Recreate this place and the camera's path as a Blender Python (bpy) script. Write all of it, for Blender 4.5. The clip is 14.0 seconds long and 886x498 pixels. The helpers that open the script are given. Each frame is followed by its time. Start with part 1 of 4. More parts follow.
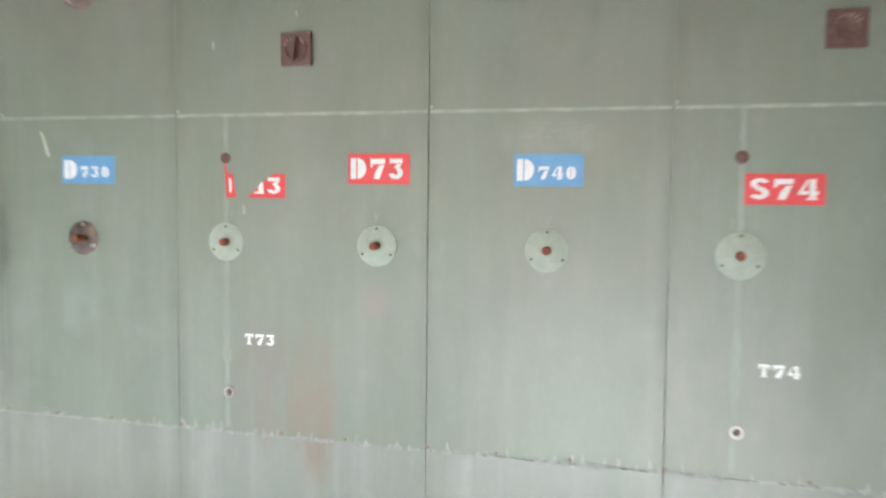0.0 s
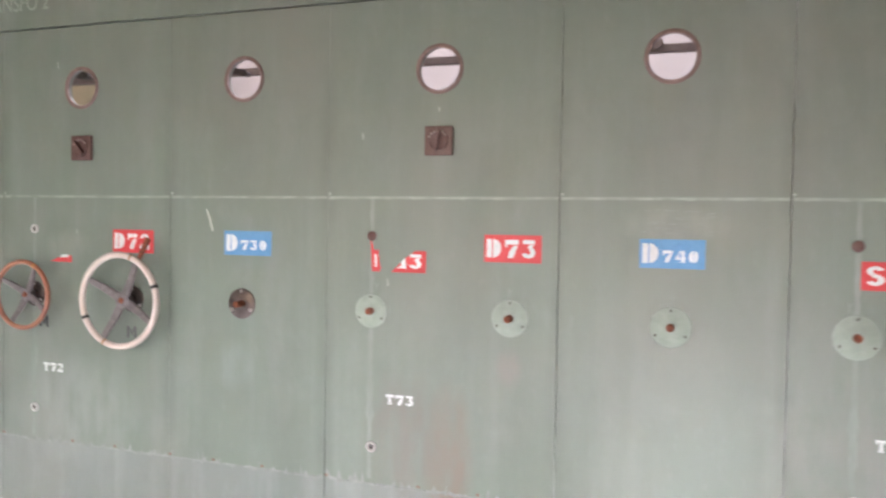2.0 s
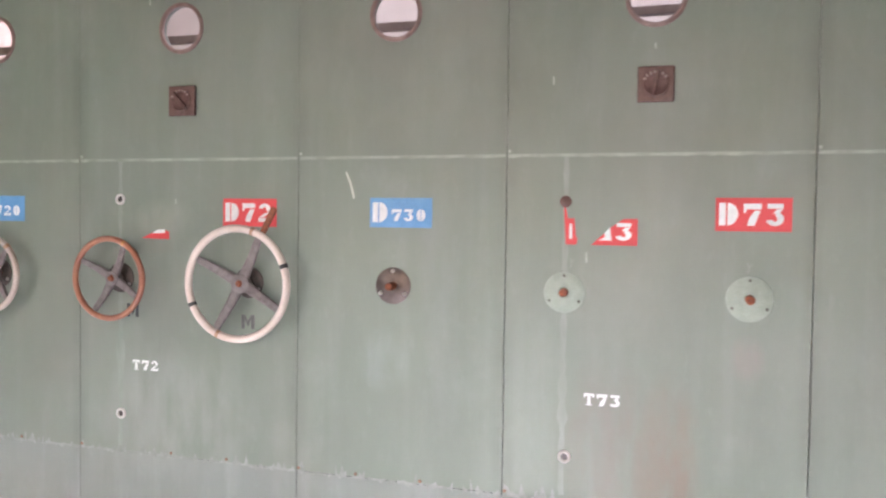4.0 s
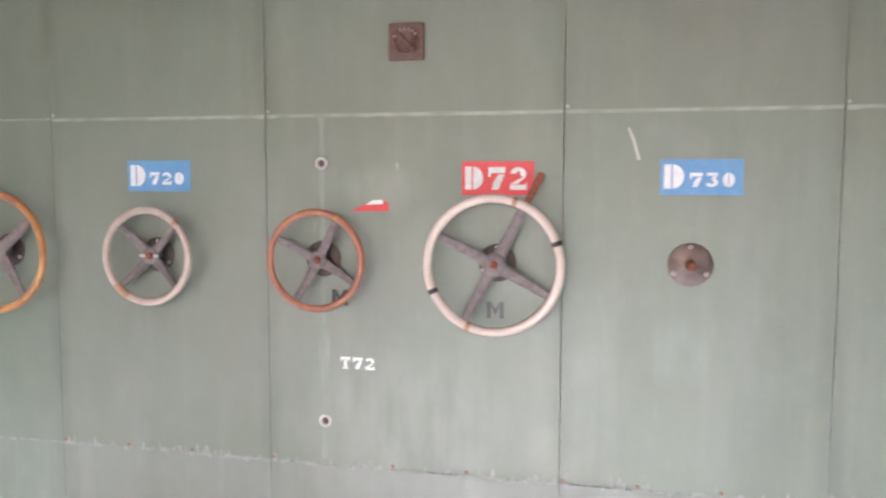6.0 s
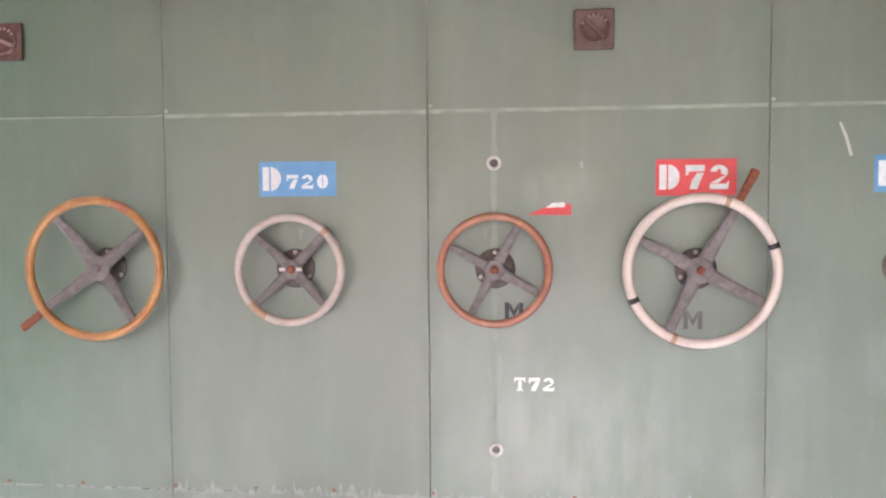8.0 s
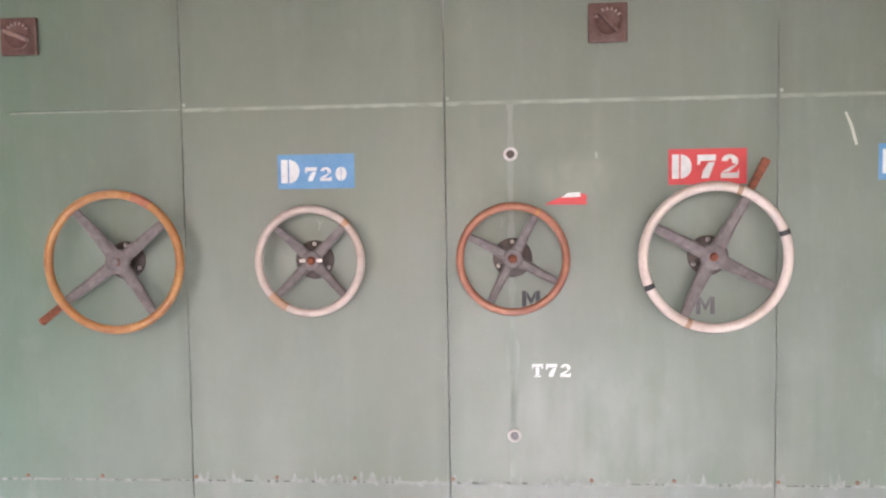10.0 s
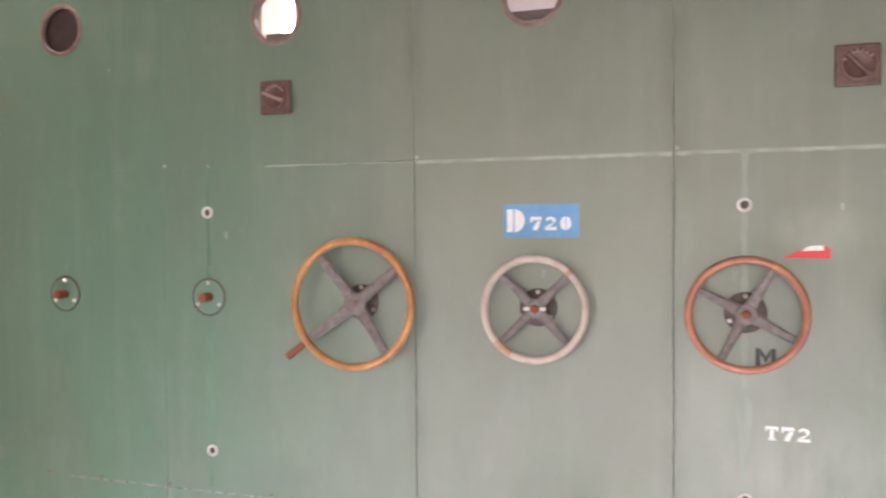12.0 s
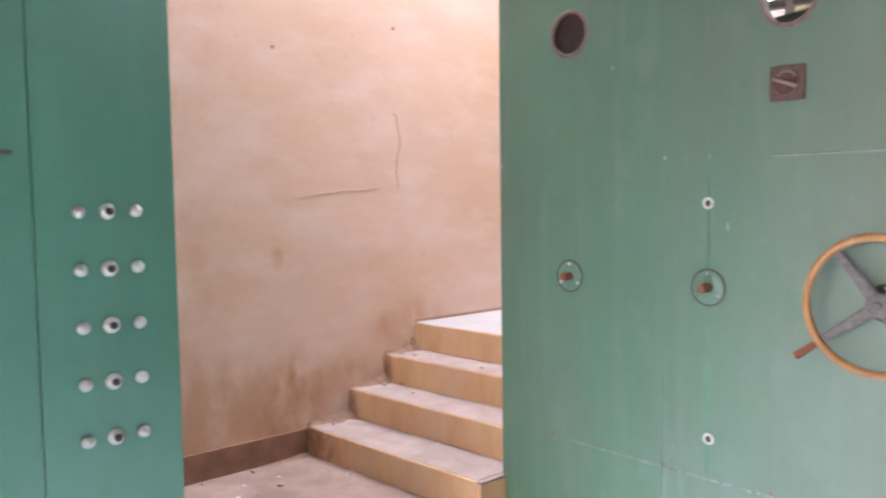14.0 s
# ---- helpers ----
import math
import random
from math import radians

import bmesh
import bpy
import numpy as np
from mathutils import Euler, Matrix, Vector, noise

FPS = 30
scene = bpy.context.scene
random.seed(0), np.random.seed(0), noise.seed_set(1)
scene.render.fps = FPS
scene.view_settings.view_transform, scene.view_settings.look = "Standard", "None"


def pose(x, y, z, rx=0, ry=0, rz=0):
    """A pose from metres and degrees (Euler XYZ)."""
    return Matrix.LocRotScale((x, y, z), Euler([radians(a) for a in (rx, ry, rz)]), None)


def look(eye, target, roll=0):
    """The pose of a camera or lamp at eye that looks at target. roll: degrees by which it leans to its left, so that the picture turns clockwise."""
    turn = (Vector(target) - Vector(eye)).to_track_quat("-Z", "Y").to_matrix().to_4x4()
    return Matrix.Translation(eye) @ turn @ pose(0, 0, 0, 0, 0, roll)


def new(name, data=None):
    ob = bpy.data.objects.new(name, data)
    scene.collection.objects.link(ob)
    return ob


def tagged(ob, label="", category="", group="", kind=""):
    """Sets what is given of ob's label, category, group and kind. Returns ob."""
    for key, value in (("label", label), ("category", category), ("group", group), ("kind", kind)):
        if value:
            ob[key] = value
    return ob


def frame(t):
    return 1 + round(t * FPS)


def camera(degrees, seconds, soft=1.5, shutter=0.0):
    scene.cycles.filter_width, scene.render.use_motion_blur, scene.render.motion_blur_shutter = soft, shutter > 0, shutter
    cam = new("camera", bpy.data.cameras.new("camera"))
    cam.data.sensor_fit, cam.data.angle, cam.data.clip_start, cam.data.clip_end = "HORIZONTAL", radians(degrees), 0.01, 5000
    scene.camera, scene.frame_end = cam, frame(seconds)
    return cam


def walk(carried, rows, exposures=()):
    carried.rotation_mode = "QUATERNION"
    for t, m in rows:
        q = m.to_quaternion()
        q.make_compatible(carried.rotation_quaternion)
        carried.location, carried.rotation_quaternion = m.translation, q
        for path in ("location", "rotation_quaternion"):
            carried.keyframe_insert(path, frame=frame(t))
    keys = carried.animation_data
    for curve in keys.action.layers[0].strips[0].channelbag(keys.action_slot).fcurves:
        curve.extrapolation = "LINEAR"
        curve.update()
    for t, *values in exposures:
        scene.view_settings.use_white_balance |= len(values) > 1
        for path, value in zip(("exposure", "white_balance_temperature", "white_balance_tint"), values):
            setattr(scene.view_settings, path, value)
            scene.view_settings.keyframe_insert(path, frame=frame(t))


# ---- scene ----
cam = camera(58.2, 14.0, soft=2.2, shutter=0.4)
PATH = [
    (0, (0.744, -2.629, 1.31), (0.238, -0.699, 1.176), 0.6),
    (0.3, (1.045, -3.044, 1.353), (0.428, -1.145, 1.233), -0.1),
    (0.5, (1.043, -3.059, 1.354), (0.447, -1.154, 1.233), 0.5),
    (1, (0.995, -3.03, 1.389), (0.405, -1.119, 1.401), 3.6),
    (1.5, (0.853, -3.008, 1.423), (0.222, -1.11, 1.437), 3.9),
    (2, (0.589, -2.967, 1.476), (-0.079, -1.082, 1.423), 1.0),
    (2.2, (0.528, -2.945, 1.457), (-0.193, -1.08, 1.443), 0.5),
    (4.3, (-0.61, -2.677, 1.361), (-1.106, -0.742, 1.265), 1.0),
    (4.5, (-0.765, -2.707, 1.368), (-1.142, -0.75, 1.212), 0.6),
    (5, (-1.074, -2.638, 1.397), (-1.532, -0.694, 1.295), 1.0),
    (5.5, (-1.335, -2.518, 1.4), (-1.832, -0.583, 1.304), -1.8),
    (6, (-1.588, -2.485, 1.385), (-2.025, -0.541, 1.212), 0.1),
    (6.5, (-1.896, -2.488, 1.392), (-2.297, -0.535, 1.24), -0.8),
    (7, (-2.157, -2.443, 1.351), (-2.659, -0.514, 1.187), -1.4),
    (7.5, (-2.385, -2.393, 1.302), (-2.809, -0.443, 1.175), -2.8),
    (7.7, (-2.423, -2.38, 1.311), (-2.658, -0.397, 1.204), -0.2),
    (10, (-2.588, -2.436, 1.293), (-2.733, -0.445, 1.178), -0.9),
    (10.5, (-2.542, -2.453, 1.309), (-2.682, -0.473, 1.068), -1.7),
    (11, (-2.6, -2.444, 1.365), (-2.877, -0.468, 1.23), -1.1),
    (11.5, (-2.643, -2.451, 1.383), (-3.099, -0.506, 1.292), -1.1),
    (12, (-2.671, -2.475, 1.378), (-3.292, -0.574, 1.324), -0.4),
    (12.5, (-2.755, -2.515, 1.421), (-3.572, -0.691, 1.351), -0.1),
    (13, (-2.806, -2.533, 1.457), (-3.901, -0.861, 1.379), -0.6),
    (13.5, (-2.87, -2.569, 1.492), (-4.197, -1.079, 1.357), -1.9),
    (14, (-2.834, -2.619, 1.472), (-4.338, -1.308, 1.343), -0.8),
]
walk(cam, [(t, look(eye, target, roll)) for t, eye, target, roll in PATH], [(0.0, 1.27, 6200, 10), (1.0, 1.22, 6250, 14), (6.0, 1.1, 6300, 20), (11.0, 1.06, 6400, 20), (13.0, 1.05, 6650, 17), (13.5, 1.05, 6250, 13), (14.0, 1.1, 5750, 8)])

# ---- world and large lights ----
world = bpy.data.worlds.new("sky")
world.use_nodes = True
scene.world = world
wn = world.node_tree
sky = wn.nodes.new("ShaderNodeTexSky")
sky.sky_type = "NISHITA"
sky.sun_disc = False
sky.sun_elevation = radians(25.5)
sky.sun_rotation = radians(183)
wn.links.new(sky.outputs[0], wn.nodes["Background"].inputs[0])
wn.nodes["Background"].inputs[1].default_value = 0.08


def window_light(name, loc, target, sx, sy, watts, colour):
    """An area lamp in one opening, standing in for sky light."""
    data = bpy.data.lights.new(name, "AREA")
    data.shape, data.size, data.size_y, data.energy, data.color = "RECTANGLE", sx, sy, watts, colour
    ob = new(name, data)
    ob.matrix_world = look(loc, target)
    return ob


sun_data = bpy.data.lights.new("sun", "SUN")
sun_data.energy, sun_data.angle, sun_data.color = 5.0, radians(0.6), (1.0, 0.98, 0.96)
sun = new("sun", sun_data)
sun.matrix_world = look((-0.6, -10, 4.78), (0, 0, 0))

HALL_W, HALL_E, HALL_S, HALL_N, HALL_H = -6.76, 4.6, -7.5, 3.4, 4.4
BOARD_W = -5.43
# unseen windows, added to let sun onto the floor before the board
WINDOWS = [(-6.1, -3.7), (-3.3, -0.9), (-0.5, 1.9)]
WIN_TOP = 3.45
# added lamps, graded from west to east and warmed to tint the board
for (wx0, wx1), watts in zip(WINDOWS, (13, 8, 4)):
    wx = (wx0 + wx1) / 2
    window_light("window_light", (wx, HALL_S + 0.02, 1.75), (wx, 0, 0.9), 1.9, 2.0, watts, (1.0, 0.85, 0.58))
# fill lamp added high over the stairs, its source unseen
window_light("stair_fill_light", (-6.0, 0.6, 6.48), (-6.0, 0.6, 0), 1.05, 3.8, 305, (1.0, 0.97, 0.97))
NW = (-5.98, -5.86, 2.3, 3.9)
window_light("landing_window_light", (-5.92, HALL_N + 0.04, 3.1), (-5.92, 0, 3.1), 0.115, 1.56, 10, (1.0, 0.99, 0.99))
# fill lamp added to brighten the space behind the board, no source known
window_light("rear_fill_light", (-1.0, 1.6, HALL_H - 0.02), (-1.0, 1.6, 0), 7.0, 1.6, 95, (1.0, 0.94, 0.92))


# ---- materials ----
class Mat:
    """A small builder of node materials."""

    def __init__(self, name, rough=0.5, metal=0.0):
        self.mat = bpy.data.materials.new(name)
        self.mat.use_nodes = True
        self.t = self.mat.node_tree
        self.b = self.t.nodes["Principled BSDF"]
        self.b.inputs["Roughness"].default_value = rough
        self.b.inputs["Metallic"].default_value = metal
        self.pos = self.t.nodes.new("ShaderNodeNewGeometry").outputs["Position"]

    def link(self, a, b):
        self.t.links.new(a, b)

    def mapped(self, scale):
        m = self.t.nodes.new("ShaderNodeMapping")
        m.inputs["Scale"].default_value = scale
        self.link(self.pos, m.inputs[0])
        return m.outputs[0]

    def noise(self, scale, stretch=(1, 1, 1), detail=4.0, lo=0.3, hi=0.7, rough=0.55):
        n = self.t.nodes.new("ShaderNodeTexNoise")
        n.inputs["Scale"].default_value = scale
        n.inputs["Detail"].default_value = detail
        n.inputs["Roughness"].default_value = rough
        self.link(self.mapped(stretch), n.inputs["Vector"])
        r = self.t.nodes.new("ShaderNodeMapRange")
        r.inputs[1].default_value, r.inputs[2].default_value = lo, hi
        self.link(n.outputs[0], r.inputs[0])
        return r.outputs[0]

    def math(self, op, a, b):
        m = self.t.nodes.new("ShaderNodeMath")
        m.operation = op
        m.use_clamp = True
        for k, v in enumerate((a, b)):
            if isinstance(v, (int, float)):
                m.inputs[k].default_value = v
            else:
                self.link(v, m.inputs[k])
        return m.outputs[0]

    def mix(self, fac, a, b):
        m = self.t.nodes.new("ShaderNodeMix")
        m.data_type = "RGBA"
        for k, v in ((0, fac), (6, a), (7, b)):
            if isinstance(v, (int, float)):
                m.inputs[k].default_value = v
            elif isinstance(v, tuple):
                m.inputs[k].default_value = (*v, 1)
            else:
                self.link(v, m.inputs[k])
        return m.outputs[2]

    def spot(self, x, y, z, rx, ry, rz):
        """A soft round stain, 1 in its middle, 0 at its rim."""
        m = self.t.nodes.new("ShaderNodeMapping")
        m.inputs["Location"].default_value = (-x / rx, -y / ry, -z / rz)
        m.inputs["Scale"].default_value = (1 / rx, 1 / ry, 1 / rz)
        self.link(self.pos, m.inputs[0])
        g = self.t.nodes.new("ShaderNodeTexGradient")
        g.gradient_type = "SPHERICAL"
        self.link(m.outputs[0], g.inputs[0])
        return g.outputs[1]

    def colour(self, c):
        if isinstance(c, tuple):
            self.b.inputs["Base Color"].default_value = (*c, 1)
        else:
            self.link(c, self.b.inputs["Base Color"])
        return self

    def rough(self, r):
        self.link(r, self.b.inputs["Roughness"])
        return self

    def bump(self, h, strength=0.2, dist=0.002):
        n = self.t.nodes.new("ShaderNodeBump")
        n.inputs["Strength"].default_value = strength
        n.inputs["Distance"].default_value = dist
        self.link(h, n.inputs["Height"])
        self.link(n.outputs[0], self.b.inputs["Normal"])
        return self


def range_of(m, v, lo, hi):
    r = m.t.nodes.new("ShaderNodeMapRange")
    r.inputs[3].default_value, r.inputs[4].default_value = lo, hi
    m.link(v, r.inputs[0])
    return r.outputs[0]


SEAM_X = [-3.577, -2.754, -1.766, -0.974, 0.0, 0.8, 1.79]


def paint_material(name, base, dark, pale, stained, streak=0.25):
    m = Mat(name, 0.42)
    if stained:
        # green to grey eastward: gloss haze and white balance put into the colour
        sep = m.t.nodes.new("ShaderNodeSeparateXYZ")
        m.link(m.pos, sep.inputs[0])
        haze_ramp = m.t.nodes.new("ShaderNodeMapRange")
        haze_ramp.inputs[1].default_value, haze_ramp.inputs[2].default_value = -4.7, -2.9
        m.link(sep.outputs[0], haze_ramp.inputs[0])
        base = m.mix(haze_ramp.outputs[0], (0.080, 0.183, 0.123), base)
        dark = m.mix(haze_ramp.outputs[0], (0.064, 0.157, 0.101), dark)
    c = m.mix(m.noise(1.3, (1, 1, 0.6), 5, 0.35, 0.68), base, dark)
    c = m.mix(m.math("MULTIPLY", m.noise(11, (1, 1, 0.06), 5, 0.5, 0.78), streak), c, pale)
    c = m.mix(m.math("MULTIPLY", m.noise(60, (1, 1, 0.5), 3, 0.5, 0.75), 0.3), c, dark)
    c = m.mix(m.math("MULTIPLY", m.noise(17, (1, 1, 0.7), 6, 0.5, 0.72, 0.7), 0.4), c, dark)
    c = m.mix(m.math("MULTIPLY", m.noise(28, (1, 1, 0.4), 5, 0.56, 0.74, 0.7), 0.22), c, pale)
    c = m.mix(m.math("MULTIPLY", m.noise(3.1, (1, 1, 1), 6, 0.58, 0.75), 0.3), c, pale)
    if stained:
        c = m.mix(m.math("MULTIPLY", m.math("MULTIPLY", m.noise(0.75, (1, 1, 0.8), 3, 0.46, 0.62), 0.75), haze_ramp.outputs[0]), c, (0.172, 0.178, 0.15))
        # every sheet has aged a little differently
        info = m.t.nodes.new("ShaderNodeObjectInfo")
        c = m.mix(m.math("MULTIPLY", info.outputs["Random"], 0.22), c, (0.13, 0.135, 0.095))
        # cloudy greasy wipes
        c = m.mix(m.math("MULTIPLY", m.noise(2.3, (1, 1, 0.55), 6, 0.5, 0.68, 0.62), 0.34), c, (0.088, 0.112, 0.082))
        c = m.mix(m.math("MULTIPLY", m.noise(4.5, (1, 1, 0.3), 5, 0.55, 0.75, 0.6), 0.3), c, (0.21, 0.23, 0.215))
        rag = m.noise(14, (1, 1, 0.35), 4, 0.25, 0.62)
        # soot along the upright joints
        for x in SEAM_X:
            for z, rz in ((0.75, 0.75), (1.75, 0.65)):
                soot = m.math("MULTIPLY", m.math("MULTIPLY", m.spot(x, 0, z, 0.05, 1, rz), 1.5), m.noise(6, (1, 1, 0.5), 4, 0.3, 0.7))
                c = m.mix(m.math("MULTIPLY", soot, 0.5), c, (0.075, 0.088, 0.065))
        for x, z, rx, rz, k, col in (
            (-0.62, 0.62, 0.2, 0.34, 0.6, (0.16, 0.125, 0.10)),
            (-0.42, 0.55, 0.12, 0.36, 0.95, (0.17, 0.132, 0.09)),
            (-0.185, 0.94, 0.06, 0.09, 0.7, (0.21, 0.17, 0.15)),
            (-1.42, 0.86, 0.11, 0.13, 0.18, (0.33, 0.40, 0.40)),
            (0.42, 1.50, 0.22, 0.08, 0.15, (0.40, 0.43, 0.35)),
            (0.95, 0.70, 0.3, 0.5, 0.35, (0.24, 0.22, 0.20)),
            (-2.3, 0.6, 0.4, 0.3, 0.35, (0.30, 0.31, 0.29)),
            (-2.35, 1.36, 0.16, 0.09, 0.3, (0.30, 0.31, 0.25)),
        ):
            s = m.math("MULTIPLY", m.math("MULTIPLY", m.spot(x, 0, z, rx, 1, rz), 1.9), rag)
            c = m.mix(m.math("MULTIPLY", s, k), c, col)
    m.colour(c)
    m.rough(range_of(m, m.noise(5, (1, 1, 0.3), 4), 0.42, 0.58))
    m.b.inputs["Specular IOR Level"].default_value = 0.8
    m.b.inputs["Coat Weight"].default_value = 0.6
    m.b.inputs["Coat Roughness"].default_value = 0.4
    m.b.inputs["Coat IOR"].default_value = 1.65
    wave = m.t.nodes.new("ShaderNodeMath")
    wave.operation = "MULTIPLY_ADD"
    m.link(m.noise(90, (1, 1, 1), 3), wave.inputs[0])
    wave.inputs[1].default_value = 0.05
    m.link(m.noise(2.2, (1, 1, 0.7), 2, 0.0, 1.0), wave.inputs[2])
    m.bump(wave.outputs[0], 0.5, 0.006)
    return m.mat


def plain(name, a, b, rough=0.5, metal=0.0, scale=20.0, stretch=(1, 1, 1), bump=0.15, lo=0.35, hi=0.65):
    m = Mat(name, rough, metal)
    n = m.noise(scale, stretch, 5, lo, hi)
    fine = m.noise(scale * 7, stretch, 3, 0.4, 0.7)
    m.colour(m.mix(m.math("MULTIPLY", fine, 0.25), m.mix(n, a, b), tuple(v * 0.6 for v in a)))
    m.bump(fine, bump, 0.0015)
    return m.mat


GREEN = paint_material("worn green paint", (0.143, 0.182, 0.140), (0.126, 0.159, 0.119), (0.245, 0.28, 0.245), True)
# lower sheets: streaks are grime, the paler bluish tone is painted floor sheen
GREEN_LOW = paint_material("streaked green paint, floor sheen", (0.192, 0.222, 0.207), (0.162, 0.187, 0.172), (0.32, 0.345, 0.345), True, 0.6)
GREEN_SIDE = paint_material("green paint", (0.055, 0.185, 0.118), (0.046, 0.155, 0.097), (0.115, 0.25, 0.185), False)
PALE_PAINT = plain("chipped pale paint", (0.42, 0.46, 0.39), (0.27, 0.32, 0.26), 0.6, scale=40)
SEAM_PAINT = plain("thin pale seam paint", (0.35, 0.385, 0.325), (0.225, 0.265, 0.21), 0.5, scale=14)
SCRATCH = plain("bare primer scratch", (0.62, 0.63, 0.55), (0.52, 0.53, 0.46), 0.6, scale=40)
CHALKY = plain("chalky worn paint", (0.31, 0.325, 0.305), (0.20, 0.22, 0.195), 0.6, scale=30)
STRIPE_GREEN = plain("thin faded green paint", (0.15, 0.25, 0.185), (0.09, 0.175, 0.125), 0.5, scale=9, stretch=(1, 1, 0.3))
STRIPE = plain("thin faded paint", (0.275, 0.305, 0.265), (0.20, 0.235, 0.195), 0.42, scale=9, stretch=(1, 1, 0.3))
DISC_PAINT = plain("pale green enamel", (0.36, 0.41, 0.345), (0.30, 0.35, 0.29), 0.4, scale=30)
GAP = plain("dirty green joint", (0.14, 0.16, 0.135), (0.16, 0.18, 0.15), 0.9)
BLUE = plain("blue sign paint", (0.10, 0.285, 0.55), (0.14, 0.33, 0.59), 0.45, scale=16)
RED = plain("red sign paint", (0.72, 0.055, 0.06), (0.62, 0.05, 0.05), 0.45, scale=16)
RED_WORN = plain("orange-red sign paint", (0.74, 0.11, 0.07), (0.66, 0.08, 0.06), 0.5, scale=16)
WHITE = plain("white lettering", (0.85, 0.84, 0.84), (0.72, 0.72, 0.72), 0.5, scale=60)
BLACK_FADED = plain("faded black lettering", (0.13, 0.12, 0.125), (0.09, 0.085, 0.09), 0.6, scale=40)
BLACK = plain("black lettering", (0.03, 0.03, 0.035), (0.05, 0.05, 0.055), 0.6, scale=60)
RUST = plain("rusty steel", (0.33, 0.09, 0.035), (0.14, 0.05, 0.03), 0.8, scale=70, bump=0.4)
GREY_IRON = plain("grey painted iron", (0.205, 0.17, 0.168), (0.13, 0.105, 0.104), 0.5, scale=45)
BARE_METAL = plain("tarnished bare metal", (0.17, 0.13, 0.12), (0.08, 0.06, 0.055), 0.28, 0.5, scale=18)
DARK_STEEL = plain("dark steel", (0.07, 0.06, 0.055), (0.11, 0.08, 0.07), 0.45, 0.4, scale=50)
BAND = plain("black tape", (0.025, 0.025, 0.025), (0.04, 0.035, 0.035), 0.6)
BAKELITE = plain("brown bakelite", (0.12, 0.06, 0.053), (0.16, 0.085, 0.075), 0.25, scale=50)
# pale ticks and one bar, lightened to carry the bakelite's pink highlights
BAKELITE_HI = plain("highlight-pale bakelite", (0.36, 0.23, 0.20), (0.26, 0.16, 0.14), 0.4, scale=50)
RING_BROWN = plain("red-brown varnish ring", (0.255, 0.16, 0.14), (0.18, 0.11, 0.095), 0.5, scale=40)
PORCELAIN = plain("white porcelain", (0.75, 0.72, 0.70), (0.65, 0.6, 0.58), 0.25, scale=40)
CHROME = plain("dull chrome", (0.72, 0.65, 0.63), (0.56, 0.50, 0.48), 0.28, 0.62, scale=60, bump=0.05)
BLACK_GLOSS = plain("black varnish", (0.03, 0.02, 0.02), (0.05, 0.03, 0.03), 0.3, scale=20)
STEEL_BAR = plain("brown steel bar", (0.27, 0.205, 0.19), (0.20, 0.145, 0.135), 0.6, scale=20)
# unseen ceiling, tinted brown to warm the light on the board's top
CEIL = plain("warm bounce ceiling", (0.19, 0.14, 0.08), (0.15, 0.105, 0.06), 0.9, scale=2)
SKIRT = plain("brown-red skirting", (0.29, 0.145, 0.09), (0.19, 0.095, 0.062), 0.7, scale=9)
DRIFT = plain("brown grit", (0.26, 0.15, 0.10), (0.18, 0.10, 0.068), 0.9, scale=25, bump=0.4)
EDGE_DIRT = plain("dirty plaster edge", (0.36, 0.22, 0.15), (0.26, 0.15, 0.10), 0.8, scale=12)
# dusty, and darkened further: the tread's weaker light is put into its colour
TREAD = plain("dusty tread", (0.345, 0.262, 0.24), (0.255, 0.185, 0.168), 0.8, scale=8, bump=0.3)
ARM_IRON = plain("dark brown iron", (0.085, 0.06, 0.055), (0.06, 0.04, 0.038), 0.6, scale=20)
LANDING = plain("pale landing tile", (0.39, 0.36, 0.365), (0.34, 0.31, 0.315), 0.5, scale=5)
# made-up floor colour, bluish so its bounce cools the board's lower part
FLOOR = plain("pale blue bounce floor", (0.68, 0.73, 0.80), (0.61, 0.66, 0.72), 0.45, scale=3)
FLOOR_DUSTY = plain("dusty concrete floor", (0.30, 0.205, 0.17), (0.20, 0.13, 0.105), 0.85, scale=5, bump=0.3)
PINK_DUST = plain("pinkish concrete dust", (0.60, 0.51, 0.47), (0.50, 0.42, 0.38), 0.8, scale=6, bump=0.3)
# hall walls tinted yellowish to warm the bounce on the board's top
HALL_PAINT = plain("warm bounce hall wall", (0.42, 0.34, 0.21), (0.37, 0.30, 0.18), 0.8, scale=1.5)
BACK_WALL = plain("pale pink wall", (0.78, 0.70, 0.69), (0.72, 0.64, 0.63), 0.8, scale=1.2)
FRAME_PAINT = plain("grey window paint", (0.3, 0.3, 0.28), (0.25, 0.25, 0.23), 0.5)


def varnish(name, a, b, rough, scale, lo=0.35, hi=0.65):
    """Rim paint rubbed glossy by many palms."""
    mat = plain(name, a, b, rough, scale=scale, bump=0.08, lo=lo, hi=hi)
    bsdf = mat.node_tree.nodes["Principled BSDF"]
    bsdf.inputs["Coat Weight"].default_value = 0.7
    bsdf.inputs["Coat Roughness"].default_value = 0.16
    return mat


BRASS_RIM = varnish("worn varnished wood", (0.52, 0.245, 0.075), (0.36, 0.14, 0.045), 0.3, 14)
PALE_RIM = varnish("faded pinkish paint", (0.52, 0.42, 0.37), (0.36, 0.25, 0.21), 0.42, 14, 0.45, 0.8)
TAN_RIM = varnish("rubbed tan paint", (0.46, 0.29, 0.19), (0.38, 0.20, 0.11), 0.42, 30)
RUST_RIM = varnish("brown-red varnish", (0.44, 0.17, 0.09), (0.30, 0.10, 0.06), 0.36, 14)
